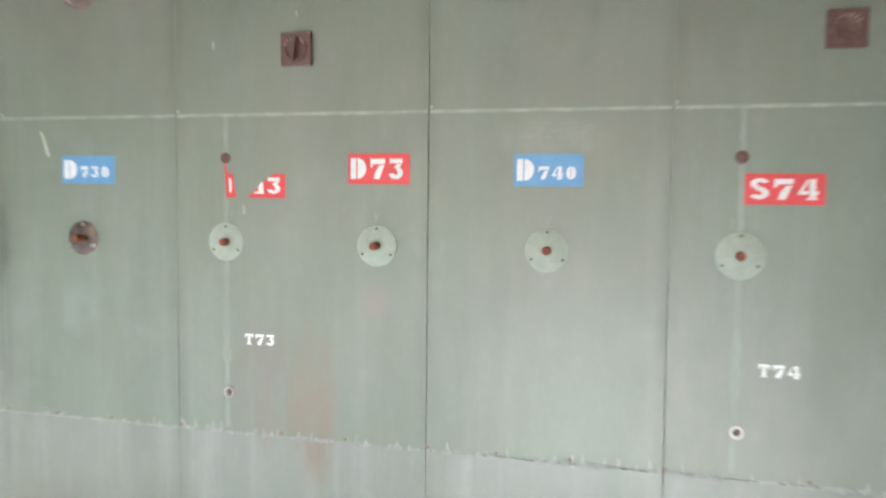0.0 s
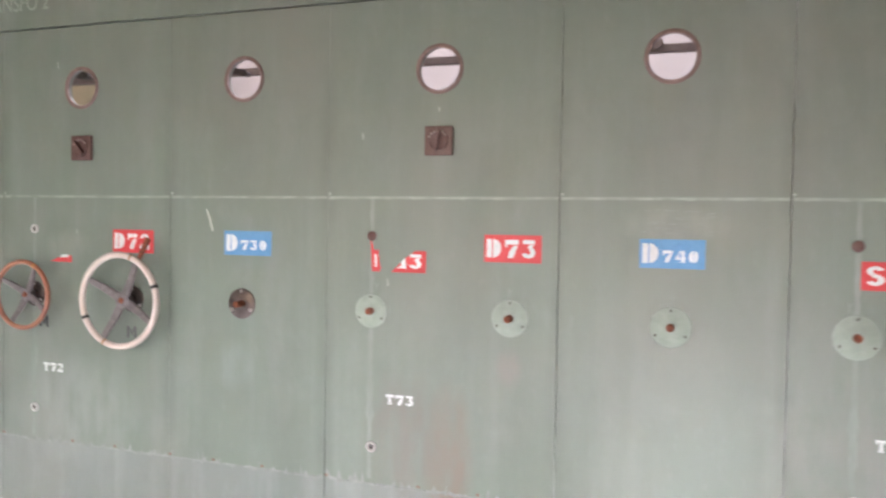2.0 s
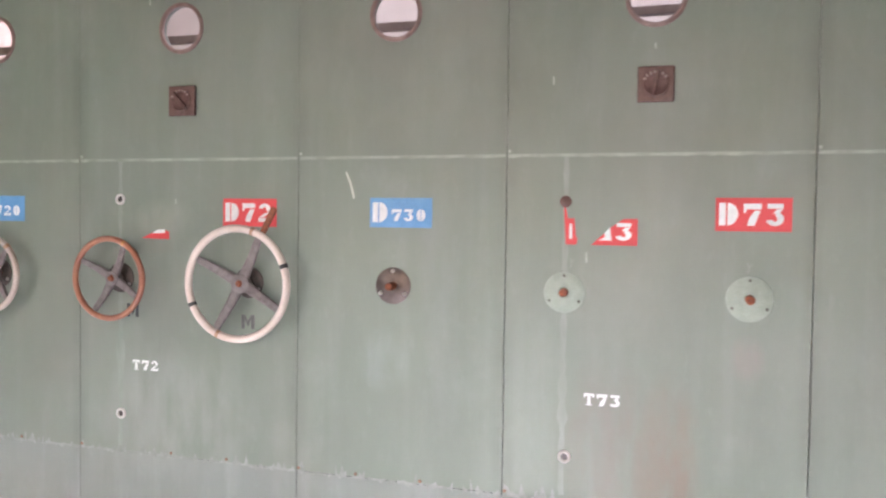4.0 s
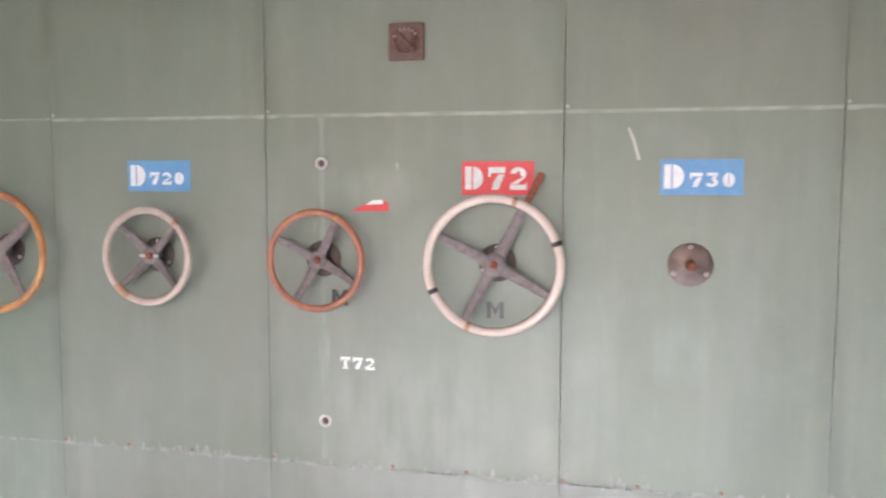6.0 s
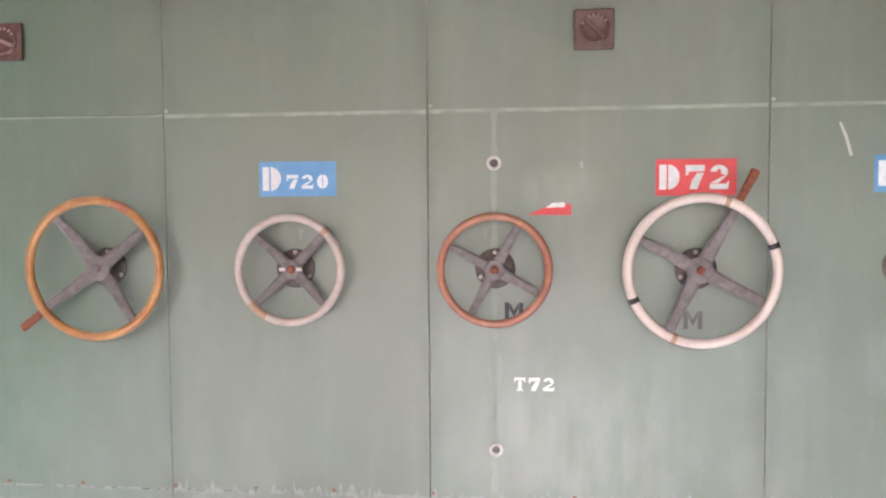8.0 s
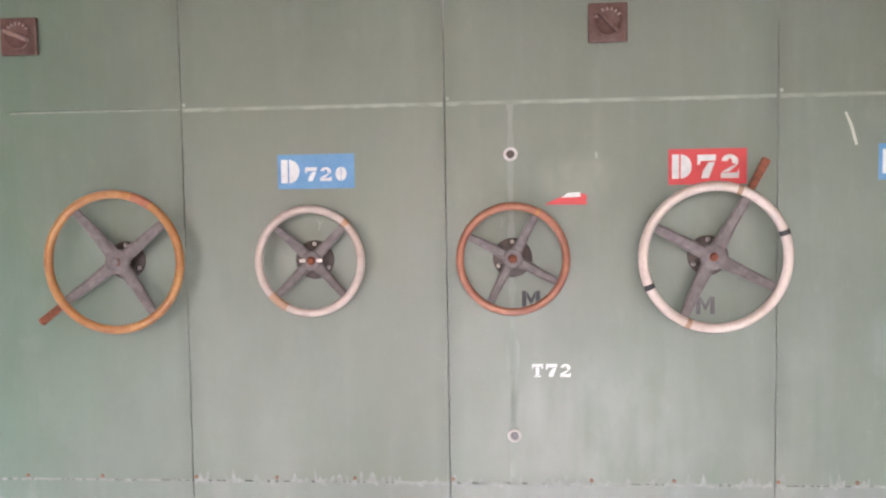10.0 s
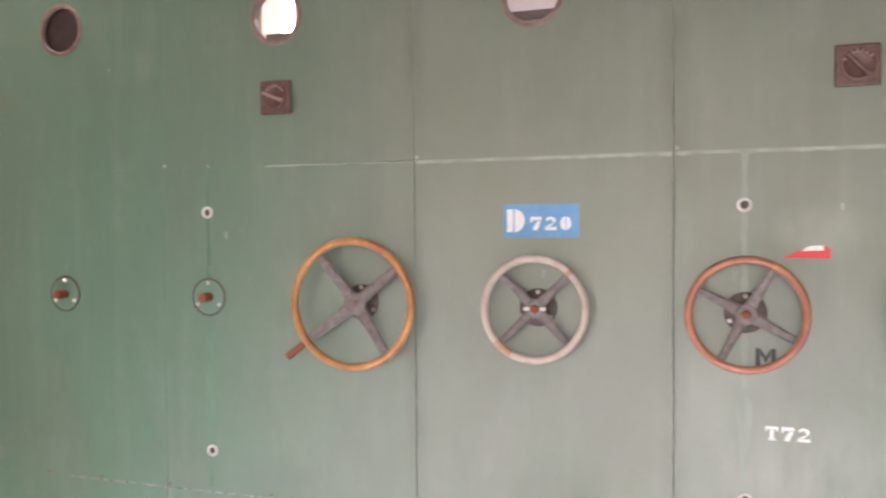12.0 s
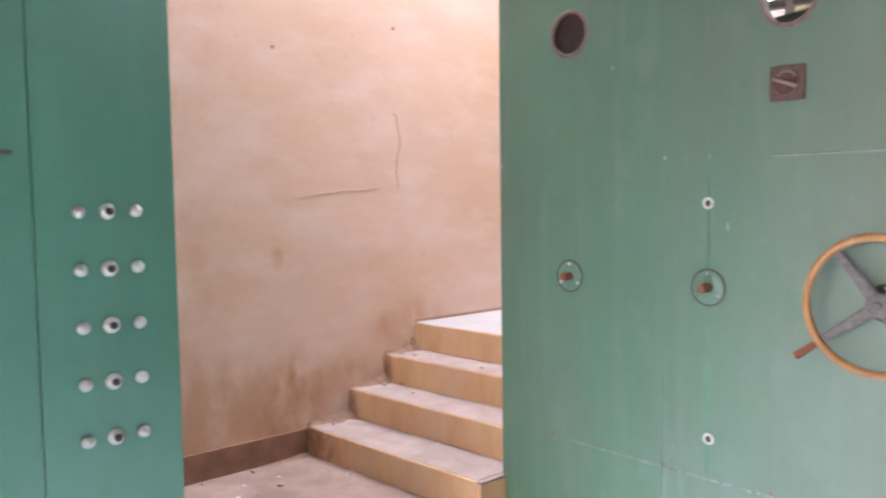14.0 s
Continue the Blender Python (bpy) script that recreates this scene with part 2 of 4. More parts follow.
WHITE_RIM = varnish("cream rim paint", (0.72, 0.60, 0.54), (0.54, 0.40, 0.34), 0.38, 12, 0.5, 0.85)


def plaster_material():
    m = Mat("stained pink plaster", 0.85)
    c = m.mix(m.noise(1.6, (1, 0.75, 1.3), 6, 0.35, 0.66), (0.60, 0.435, 0.36), (0.54, 0.365, 0.265))
    c = m.mix(m.math("MULTIPLY", m.noise(4, (1, 0.6, 1.5), 6, 0.48, 0.72), 0.5), c, (0.66, 0.53, 0.48))
    c = m.mix(m.math("MULTIPLY", m.noise(22, (1, 1, 1), 4, 0.6, 0.75), 0.25), c, (0.40, 0.26, 0.18))
    rag = m.noise(7, (1, 1, 0.5), 5, 0.3, 0.62)
    for y, z, ry, rz, k in ((-0.95, 0.3, 0.7, 0.5, 0.6), (-0.35, 0.28, 0.3, 0.45, 1.0), (0.05, 0.4, 0.35, 0.22, 0.6), (0.5, 0.68, 0.4, 0.2, 0.6),
                            (-0.42, 1.15, 0.05, 0.08, 0.5), (-1.1, 1.1, 0.5, 0.7, 0.35), (-1.2, 2.2, 0.7, 0.8, 0.3)):
        s = m.math("MULTIPLY", m.math("MULTIPLY", m.spot(HALL_W, y, z, 1, ry, rz), 1.8), rag)
        c = m.mix(m.math("MULTIPLY", s, k), c, (0.39, 0.21, 0.115))
    m.colour(c)
    m.bump(m.noise(3.5, (1, 0.8, 1.2), 4, 0.3, 0.7), 0.2, 0.01)
    return m.mat


def riser_material():
    m = Mat("ochre riser", 0.6)
    # ochre lightened: the hall light on the riser fronts is put into it
    c = m.mix(m.noise(6, (1, 1, 0.35), 5, 0.35, 0.66), (0.76, 0.50, 0.29), (0.68, 0.40, 0.21))
    c = m.mix(m.math("MULTIPLY", m.noise(18, (1, 1, 0.25), 5, 0.5, 0.72), 0.4), c, (0.56, 0.31, 0.15))
    c = m.mix(m.math("MULTIPLY", m.noise(3, (1, 1, 1), 4, 0.5, 0.7), 0.4), c, (0.74, 0.58, 0.46))
    # grime where the steps meet the plaster
    rag = m.noise(15, (1, 1, 0.6), 4, 0.25, 0.6)
    for y, z, r in ((-0.26, 0.06, 0.34), (0.04, 0.2, 0.1), (0.3, 0.37, 0.1)):
        g = m.math("MULTIPLY", m.math("MULTIPLY", m.spot(HALL_W, y, z, r, 0.3, 0.2), 2.2), rag)
        c = m.mix(m.math("MULTIPLY", g, 0.9), c, (0.30, 0.15, 0.085))
    m.colour(c)
    m.bump(m.noise(40, (1, 1, 1), 4), 0.2, 0.002)
    return m.mat


RISER = riser_material()
PLASTER = plaster_material()
PLASTER_PALE = plain("paler filler", (0.55, 0.40, 0.32), (0.48, 0.33, 0.25), 0.85, scale=30)
_g = bpy.data.materials.new("clear glass")
_g.use_nodes = True
_g.node_tree.nodes["Principled BSDF"].inputs["Transmission Weight"].default_value = 1.0
_g.node_tree.nodes["Principled BSDF"].inputs["Roughness"].default_value = 0.02
_g.node_tree.nodes["Principled BSDF"].inputs["IOR"].default_value = 1.45
GLASS = _g


# ---- mesh helpers ----
def box(bm, x0, x1, y0, y1, z0, z1, bevel=0.0):
    vs = [bm.verts.new((x, y, z)) for x in (x0, x1) for y in (y0, y1) for z in (z0, z1)]
    fs = [bm.faces.new([vs[i] for i in f]) for f in ((0, 1, 3, 2), (4, 6, 7, 5), (0, 4, 5, 1), (2, 3, 7, 6), (0, 2, 6, 4), (1, 5, 7, 3))]
    if bevel:
        es = list({e for f in fs for e in f.edges})
        bmesh.ops.bevel(bm, geom=es, offset=bevel, segments=2, affect="EDGES", profile=0.6)


def lathe(bm, profile, seg=32, cx=0.0, cz=0.0, closed=False, a0=0.0, a1=360.0):
    """Turn (radius, y) pairs about the y axis through (cx, cz). Closed: the profile is a ring."""
    whole = a1 - a0 >= 360
    n = seg if whole else seg + 1
    rings = []
    for r, y in profile:
        if r < 1e-6:
            rings.append([bm.verts.new((cx, y, cz))])
        else:
            rings.append([bm.verts.new((cx + r * math.cos(radians(a0 + (a1 - a0) * k / seg)), y, cz + r * math.sin(radians(a0 + (a1 - a0) * k / seg)))) for k in range(n)])
    pairs = list(zip(rings, rings[1:] + ([rings[0]] if closed else [])))
    if not closed:
        pairs = pairs[: len(profile) - 1]
    for a, b in pairs:
        for k in range(seg):
            j = (k + 1) % n
            quad = [a[k % len(a)], a[j % len(a)], b[j % len(b)], b[k % len(b)]]
            quad = list(dict.fromkeys(quad))
            if len(quad) > 2:
                bm.faces.new(quad)
    if closed and not whole:
        bm.faces.new([r[0] for r in rings])
        bm.faces.new([r[-1] for r in rings])


def tube_profile(r_mid, y_mid, thick, n=12, flat=1.0):
    return [(r_mid + thick * math.cos(2 * math.pi * k / n), y_mid + thick * flat * math.sin(2 * math.pi * k / n)) for k in range(n)]


def prism(bm, pts, y0, y1):
    """An outline of (x, z) points given thickness from y0 (front) to y1."""
    a = [bm.verts.new((x, y0, z)) for x, z in pts]
    b = [bm.verts.new((x, y1, z)) for x, z in pts]
    bm.faces.new(a)
    bm.faces.new(b[::-1])
    for k in range(len(pts)):
        j = (k + 1) % len(pts)
        bm.faces.new([a[k], b[k], b[j], a[j]])


def mesh_of(name, bm, material, smooth=False):
    bmesh.ops.recalc_face_normals(bm, faces=bm.faces)
    me = bpy.data.meshes.new(name)
    bm.to_mesh(me)
    bm.free()
    me.materials.append(material)
    if smooth:
        me.shade_smooth()
        me.set_sharp_from_angle(angle=radians(40))
    return me


def part(name, bm, material, parent, label="", smooth=False):
    ob = new(name, mesh_of(name, bm, material, smooth))
    ob.parent = parent
    if label:
        ob["label"] = label
    return ob


def thing(name, loc, label, category, group="", turn=0):
    ob = new(name)
    ob.matrix_basis = pose(*loc, 0, 0, turn)
    return tagged(ob, label, category, group)


def structure(name, bm, material, label, category, smooth=False):
    return tagged(new(name, mesh_of(name, bm, material, smooth)), label, category, kind="structure")


def boxed(*args, bevel=0.0):
    bm = bmesh.new()
    box(bm, *args, bevel=bevel)
    return bm


def sheet(x0, x1, z0, z1, y0, y1, hole=None):
    """A steel sheet, with one round hole (x, z, radius) through it."""
    bm = bmesh.new()
    if not hole:
        box(bm, x0, x1, y0, y1, z0, z1, bevel=0.0012)
        return bm
    cx, cz, r = hole
    angles = sorted([2 * math.pi * k / 40 for k in range(40)] + [math.atan2(z - cz, x - cx) % (2 * math.pi) for x in (x0, x1) for z in (z0, z1)])
    loops = []
    for y in (y0, y1):
        inner, outer = [], []
        for a in angles:
            c, s = math.cos(a), math.sin(a)
            d = min(((x1 if c > 0 else x0) - cx) / c if abs(c) > 1e-9 else 9e9, ((z1 if s > 0 else z0) - cz) / s if abs(s) > 1e-9 else 9e9)
            inner.append(bm.verts.new((cx + r * c, y, cz + r * s)))
            outer.append(bm.verts.new((cx + d * c, y, cz + d * s)))
        loops.append((inner, outer))
    n = len(angles)
    (fi, fo), (bi, bo) = loops
    for k in range(n):
        j = (k + 1) % n
        for quad in ((fi[k], fo[k], fo[j], fi[j]), (bi[k], bi[j], bo[j], bo[k]), (fi[k], fi[j], bi[j], bi[k]), (fo[k], bo[k], bo[j], fo[j])):
            bm.faces.new(quad)
    return bm


def lettering(text, height, x, z, y, material, parent, name="lettering", width=None, bold=0.02, turn=0):
    """Flat letters of the built-in font on a plane that faces -y; x, z: lower left corner."""
    cu = bpy.data.curves.new("text", "FONT")
    cu.body, cu.size, cu.offset = text, 1.0, bold
    tmp = bpy.data.objects.new("text", cu)
    scene.collection.objects.link(tmp)
    me = bpy.data.meshes.new_from_object(tmp.evaluated_get(bpy.context.evaluated_depsgraph_get()))
    bpy.data.objects.remove(tmp)
    co = np.array([v.co[:] for v in me.vertices])
    lo, hi = co.min(0), co.max(0)
    s = height / (hi[1] - lo[1])
    sx = width / (hi[0] - lo[0]) if width else s
    ca, sa = math.cos(radians(turn)), math.sin(radians(turn))
    for v in me.vertices:
        px, pz = (v.co.x - lo[0]) * sx, (v.co.y - lo[1]) * s
        v.co = (x + px * ca - pz * sa, y, z + px * sa + pz * ca)
    me.name = name
    me.materials.clear()
    me.materials.append(material)
    ob = new(name, me)
    ob.parent = parent
    return ob


# ---- hall: floor, walls, ceiling ----
FLOOR_Z = -0.045
# the open hall floor is unseen and serves as a reflector
structure("floor", boxed(HALL_W, HALL_E, HALL_S, HALL_N, -0.17, FLOOR_Z), FLOOR, "unseen hall floor, tinted pale blue for its bounce", "floor")
structure("pavement_strip", boxed(BOARD_W, HALL_E, -0.4, -0.002, FLOOR_Z, FLOOR_Z + 0.005), PINK_DUST, "dusty pinkish concrete strip along the switchboard", "floor")
bm = boxed(HALL_W, BOARD_W, -1.9, 0.0, FLOOR_Z, 0.005)
box(bm, HALL_W, BOARD_W, 0.0, HALL_N, FLOOR_Z, 0.0)
structure("floor_stairwell", bm, FLOOR_DUSTY, "dusty stained concrete floor by the stairs", "floor")
structure("wall_west", boxed(HALL_W - 0.2, HALL_W, HALL_S - 0.2, HALL_N + 0.2, -0.17, HALL_H), PLASTER, "stained pinkish plaster wall beside the stairs", "wall")
structure("wall_east", boxed(HALL_E, HALL_E + 0.2, HALL_S - 0.2, HALL_N + 0.2, -0.17, HALL_H), HALL_PAINT, "unseen hall wall, tinted yellowish for its bounce", "wall")
bm = bmesh.new()
for x0, x1, z0, z1 in ((HALL_W, NW[0], -0.17, HALL_H), (NW[1], HALL_E, -0.17, HALL_H), (NW[0], NW[1], -0.17, NW[2]), (NW[0], NW[1], NW[3], HALL_H)):
    box(bm, x0, x1, HALL_N, HALL_N + 0.2, z0, z1)
structure("wall_north", bm, BACK_WALL, "pale pinkish wall behind the switchboard", "wall")
bm = bmesh.new()
edges = [HALL_W] + [v for w in WINDOWS for v in w] + [HALL_E]
for k in range(0, len(edges), 2):
    box(bm, edges[k], edges[k + 1], HALL_S - 0.2, HALL_S, -0.17, HALL_H)
for wx0, wx1 in WINDOWS:
    box(bm, wx0, wx1, HALL_S - 0.2, HALL_S, -0.17, 0.7)
    box(bm, wx0, wx1, HALL_S - 0.2, HALL_S, WIN_TOP, HALL_H)
structure("wall_south", bm, HALL_PAINT, "unseen hall wall with openings for the added windows", "wall")
for k, (wx0, wx1) in enumerate(WINDOWS):
    win = tagged(new("window_%d" % (k + 1)), "unseen grey framed hall window added to let in sun", "window", kind="structure")
    bm = bmesh.new()
    for a, b in ((wx0, wx0 + 0.05), ((wx0 + wx1) / 2 - 0.025, (wx0 + wx1) / 2 + 0.025), (wx1 - 0.05, wx1)):
        box(bm, a, b, HALL_S - 0.14, HALL_S - 0.08, 0.7, WIN_TOP)
    for z in (0.7, 1.6, 2.5, WIN_TOP - 0.05):
        box(bm, wx0, wx1, HALL_S - 0.139, HALL_S - 0.081, z, z + 0.05)
    part("window_frame", bm, FRAME_PAINT, win)
    pane = part("pane", boxed(wx0, wx1, HALL_S - 0.112, HALL_S - 0.108, 0.7, WIN_TOP), GLASS, win)
    pane.visible_shadow = False
win = tagged(new("window_4"), "bright landing window with a crossbar", "window", kind="structure")
bm = bmesh.new()
box(bm, NW[0], NW[0] + 0.012, HALL_N + 0.05, HALL_N + 0.1, NW[2], NW[3])
box(bm, NW[1] - 0.012, NW[1], HALL_N + 0.05, HALL_N + 0.1, NW[2], NW[3])
box(bm, NW[0], NW[1], HALL_N + 0.01, HALL_N + 0.101, 2.84, 2.92)
part("window_frame", bm, STEEL_BAR, win)
pane = part("pane", boxed(NW[0], NW[1], HALL_N + 0.073, HALL_N + 0.077, NW[2], NW[3]), GLASS, win)
pane.visible_shadow = False
bm = bmesh.new()
for x0, x1, y0, y1 in ((HALL_W - 0.2, HALL_E + 0.2, HALL_S - 0.2, -1.4), (-5.45, HALL_E + 0.2, -1.4, 0.7), (HALL_W - 0.2, HALL_E + 0.2, 2.6, HALL_N + 0.2), (HALL_W - 0.2, -6.55, -1.4, 2.6),
                       (-5.45, -4.6, 0.7, 2.6), (2.6, HALL_E + 0.2, 0.7, 2.6)):
    box(bm, x0, x1, y0, y1, HALL_H, HALL_H + 0.15)
# unseen shaft, added to lift the stair lamp and even out its light
shaft = bmesh.new()
for x0, x1, y0, y1 in ((-6.7, -6.55, -1.55, 2.75), (-5.45, -5.3, -1.55, 2.75), (-6.55, -5.45, -1.55, -1.4), (-6.55, -5.45, 2.6, 2.75)):
    box(shaft, x0, x1, y0, y1, HALL_H + 0.152, 6.5)
structure("ceiling_lamp_shaft", shaft, BACK_WALL, "unseen pale shaft around the lamp added over the stairs", "ceiling")
structure("ceiling", bm, CEIL, "unseen brown hall ceiling with openings for added lamps", "ceiling")
bm = bmesh.new()
for y0, y1, z0, z1 in ((0.06, 1.9, 0, HALL_H), (2.7, HALL_N, 0, HALL_H), (1.9, 2.7, 0, 2.35), (1.9, 2.7, 3.7, HALL_H)):
    box(bm, BOARD_W + 0.06, BOARD_W + 0.16, y0, y1, z0 or FLOOR_Z, z1)
structure("wall_stairs", bm, HALL_PAINT, "plain wall between stairs and switchboard", "wall")

# ---- stairs ----
RISE, SKEW = 0.17, 0.07
stairs = tagged(new("stairs"), "four dusty steps with ochre risers up to a landing", "stairs", kind="structure")
RISERS = [-0.26, 0.04, 0.305, 0.545, HALL_N - 0.1]


def skewed(bm, y0, y1, z0, z1, soft=0.009):
    xa, xb = HALL_W, BOARD_W - 0.008
    vs = []
    for x in (xa, xb):
        for y in (y0, y1):
            for z in (z0, z1):
                vs.append(bm.verts.new((x, (y if y > 3 else y + SKEW * (x - xa)), z)))
    for f in ((0, 1, 3, 2), (4, 6, 7, 5), (0, 4, 5, 1), (2, 3, 7, 6), (0, 2, 6, 4), (1, 5, 7, 3)):
        bm.faces.new([vs[i] for i in f])
    bmesh.ops.bevel(bm, geom=list(bm.edges), offset=min(soft, 0.35 * (z1 - z0)), segments=3, affect="EDGES")


for k in range(4):
    bm = bmesh.new()
    skewed(bm, RISERS[k], RISERS[k] + 0.02, RISE * k, RISE * (k + 1) - 0.002, 0.0025)
    part("riser", bm, RISER, stairs)
    bm = bmesh.new()
    skewed(bm, RISERS[k] + 0.019, RISERS[k + 1] + 0.018, 0.0, RISE * (k + 1) - 0.012)
    part("step_core", bm, RISER, stairs)
    bm = bmesh.new()
    skewed(bm, RISERS[k] + 0.004, RISERS[k + 1] + 0.03, RISE * (k + 1) - 0.013, RISE * (k + 1) + 0.001)
    part("landing_slab" if k == 3 else "tread", bm, LANDING if k == 3 else TREAD, stairs)
END_Y = RISERS[0] + SKEW * (BOARD_W - HALL_W)
part("step_end", boxed(BOARD_W - 0.0078, BOARD_W + 0.022, END_Y, -0.0025, 0.0, RISE - 0.013, bevel=0.002), RISER, stairs)
part("tread", boxed(BOARD_W - 0.0078, BOARD_W + 0.022, END_Y + 0.004, -0.0025, RISE - 0.0128, RISE + 0.001, bevel=0.004), TREAD, stairs)
bm = bmesh.new()
box(bm, HALL_W, HALL_W + 0.012, -1.9, RISERS[0], 0.0, 0.16, bevel=0.006)
structure("baseboard", bm, SKIRT, "dark red-brown skirting along the plaster wall", "skirting")
bm = bmesh.new()
for k in range(3):
    box(bm, HALL_W, HALL_W + 0.008, RISERS[k] + 0.01, RISERS[k + 1] - 0.01, RISE * (k + 1), RISE * (k + 1) + 0.016)
box(bm, HALL_W, HALL_W + 0.008, RISERS[3] + 0.01, HALL_N, RISE * 4, RISE * 4 + 0.016)
structure("trim", bm, EDGE_DIRT, "thin dirty edge where the steps meet the wall", "skirting")


def dirt_fillet(y0, y1, z, width, height, seed):
    """A ragged wedge of grit swept against the plaster wall."""
    rnd = random.Random(seed)
    bm = bmesh.new()
    n = max(6, int((y1 - y0) / 0.02))
    rows = []
    for j in range(n + 1):
        f = j / n
        y = y0 + (y1 - y0) * f
        w = width * rnd.uniform(0.6, 1.2) * (0.35 + 0.65 * f)
        h = height * rnd.uniform(0.6, 1.15) * (0.15 + 0.85 * f * f)
        rows.append([bm.verts.new((HALL_W + d, y + rnd.uniform(-1, 1) * 0.004, z + e)) for d, e in ((0.002, 0.0), (0.003, h), (w * 0.35, h * rnd.uniform(0.4, 0.6)), (w * 0.7, h * rnd.uniform(0.12, 0.25)), (w, 0.0))])
    for a, b in zip(rows, rows[1:]):
        for j in range(5):
            i = (j + 1) % 5
            bm.faces.new([a[j], a[i], b[i], b[j]])
    bm.faces.new(rows[0])
    bm.faces.new(rows[-1][::-1])
    ob = new("dirt_drift", mesh_of("dirt_drift", bm, DRIFT, True))
    tagged(ob, "brown drift of grit swept against the plaster wall", "dirt", "dirt drifts")


dirt_fillet(-0.6, RISERS[0], 0.005, 0.06, 0.03, 1)
for k in range(3):
    dirt_fillet(RISERS[k] + 0.02, RISERS[k + 1], RISE * (k + 1) + 0.001, 0.10, 0.085, 5 + k)
for k in range(26):
    random.seed(100 + k)
    y = random.uniform(-1.0, 0.5)
    x = HALL_W + 0.05 + random.random() ** 2 * 0.9
    z = 0.005 if y < -0.24 else None
    if z is None:
        n = sum(1 for r in RISERS[:4] if y > r + SKEW * (x - HALL_W) + 0.03)
        z = RISE * n if n else 0.005
    bm = bmesh.new()
    bmesh.ops.create_icosphere(bm, subdivisions=1, radius=random.uniform(0.006, 0.016))
    for v in bm.verts:
        v.co = (v.co.x * random.uniform(0.7, 1.4), v.co.y * random.uniform(0.7, 1.4), v.co.z * 0.5)
    low = min(v.co.z for v in bm.verts)
    rub = new("plaster_crumb", mesh_of("plaster_crumb", bm, TREAD if k % 3 else PORCELAIN))
    rub.location = (x, y, z - low)
    tagged(rub, "small crumb of fallen plaster on the steps", "rubble", "plaster crumbs")



def wall_crack(points, width, label):
    """A thin ridge of filler along (y, z) points of the plaster wall."""
    c = thing("wall_crack", (HALL_W, 0, 0), label, "crack", "plaster cracks")
    bm = bmesh.new()
    rnd = random.Random(len(points))
    fine = []
    for (ya, za), (yb, zb) in zip(points, points[1:]):
        for j in range(5):
            f = j / 5
            fine.append((ya + (yb - ya) * f + rnd.uniform(-1, 1) * 0.006, za + (zb - za) * f + rnd.uniform(-1, 1) * 0.006))
    fine.append(points[-1])
    rows = []
    for k, (y, z) in enumerate(fine):
        q, p = fine[min(k + 1, len(fine) - 1)], fine[max(k - 1, 0)]
        d = Vector((q[0] - p[0], q[1] - p[1])).normalized()
        w = width * rnd.uniform(0.4, 1.0)
        rows.append([bm.verts.new((h, y - s * d.y * w, z + s * d.x * w)) for s, h in ((-1, 0.0), (0, 0.003), (1, 0.0))])
    for a, b in zip(rows, rows[1:]):
        for j in range(2):
            bm.faces.new([a[j], a[j + 1], b[j + 1], b[j]])
    part("ridge", bm, PLASTER_PALE, c)


wall_crack([(0.40, 1.99), (0.431, 1.98), (0.458, 1.84), (0.425, 1.65), (0.44, 1.54)], 0.004, "vertical crack with a paler filled edge in the plaster")
wall_crack([(0.30, 1.54), (0.188, 1.53), (-0.13, 1.505), (-0.277, 1.48)], 0.0022, "level crack with a paler filled edge in the plaster")
for y, z in ((-0.413, 2.306), (0.421, 2.51)):
    n = thing("nail_hole", (HALL_W, y, z), "small dark nail hole in the plaster wall", "hole", "nail holes", turn=90)
    bm = bmesh.new()
    lathe(bm, [(0.011, 0.0), (0.009, -0.002), (0, -0.003)], 9)
    part("plug", bm, SKIRT, n)
# ---- switchboard panels ----
SEAMS = [BOARD_W, -4.565, -3.577, -2.754, -1.766, -0.974, 0.0, 0.8, 1.79, 2.58, 3.57, HALL_E]
PORTS = {0: -5.018, 1: -4.085, 2: -3.18, 3: -2.275, 4: -1.387, 5: -0.489, 6: 0.395, 7: 1.285}
PORT_Z, PORT_R = {0: 2.145, 1: 2.116}, 0.087
Z_LOW, Z_SEAM, Z_HEAD, Z_TOP = 0.42, 1.6, 2.395, 3.0


def flaked(bm, x0, x1, z, up, down, step, seed, gaps=0.0, spikes=0.0, even=0.3, y0=-0.0012):
    """A strip of bare pale paint with a ragged lower edge."""
    rnd = random.Random(seed)
    n = max(2, int((x1 - x0) / step))
    xs = [x0 + (x1 - x0) * k / n for k in range(n + 1)]
    top = [z + up * rnd.uniform(0.5, 1.0) + (spikes * rnd.random() ** 5) for _ in xs]
    bot = [z - down * (even + (1 - even) * rnd.uniform(0.0, 1.0) ** 3) for _ in xs]
    a = [bm.verts.new((x, y0, t)) for x, t in zip(xs, top)]
    b = [bm.verts.new((x, y0, t)) for x, t in zip(xs, bot)]
    for k in range(n):
        if rnd.random() > gaps:
            bm.faces.new([a[k], b[k], b[k + 1], a[k + 1]])


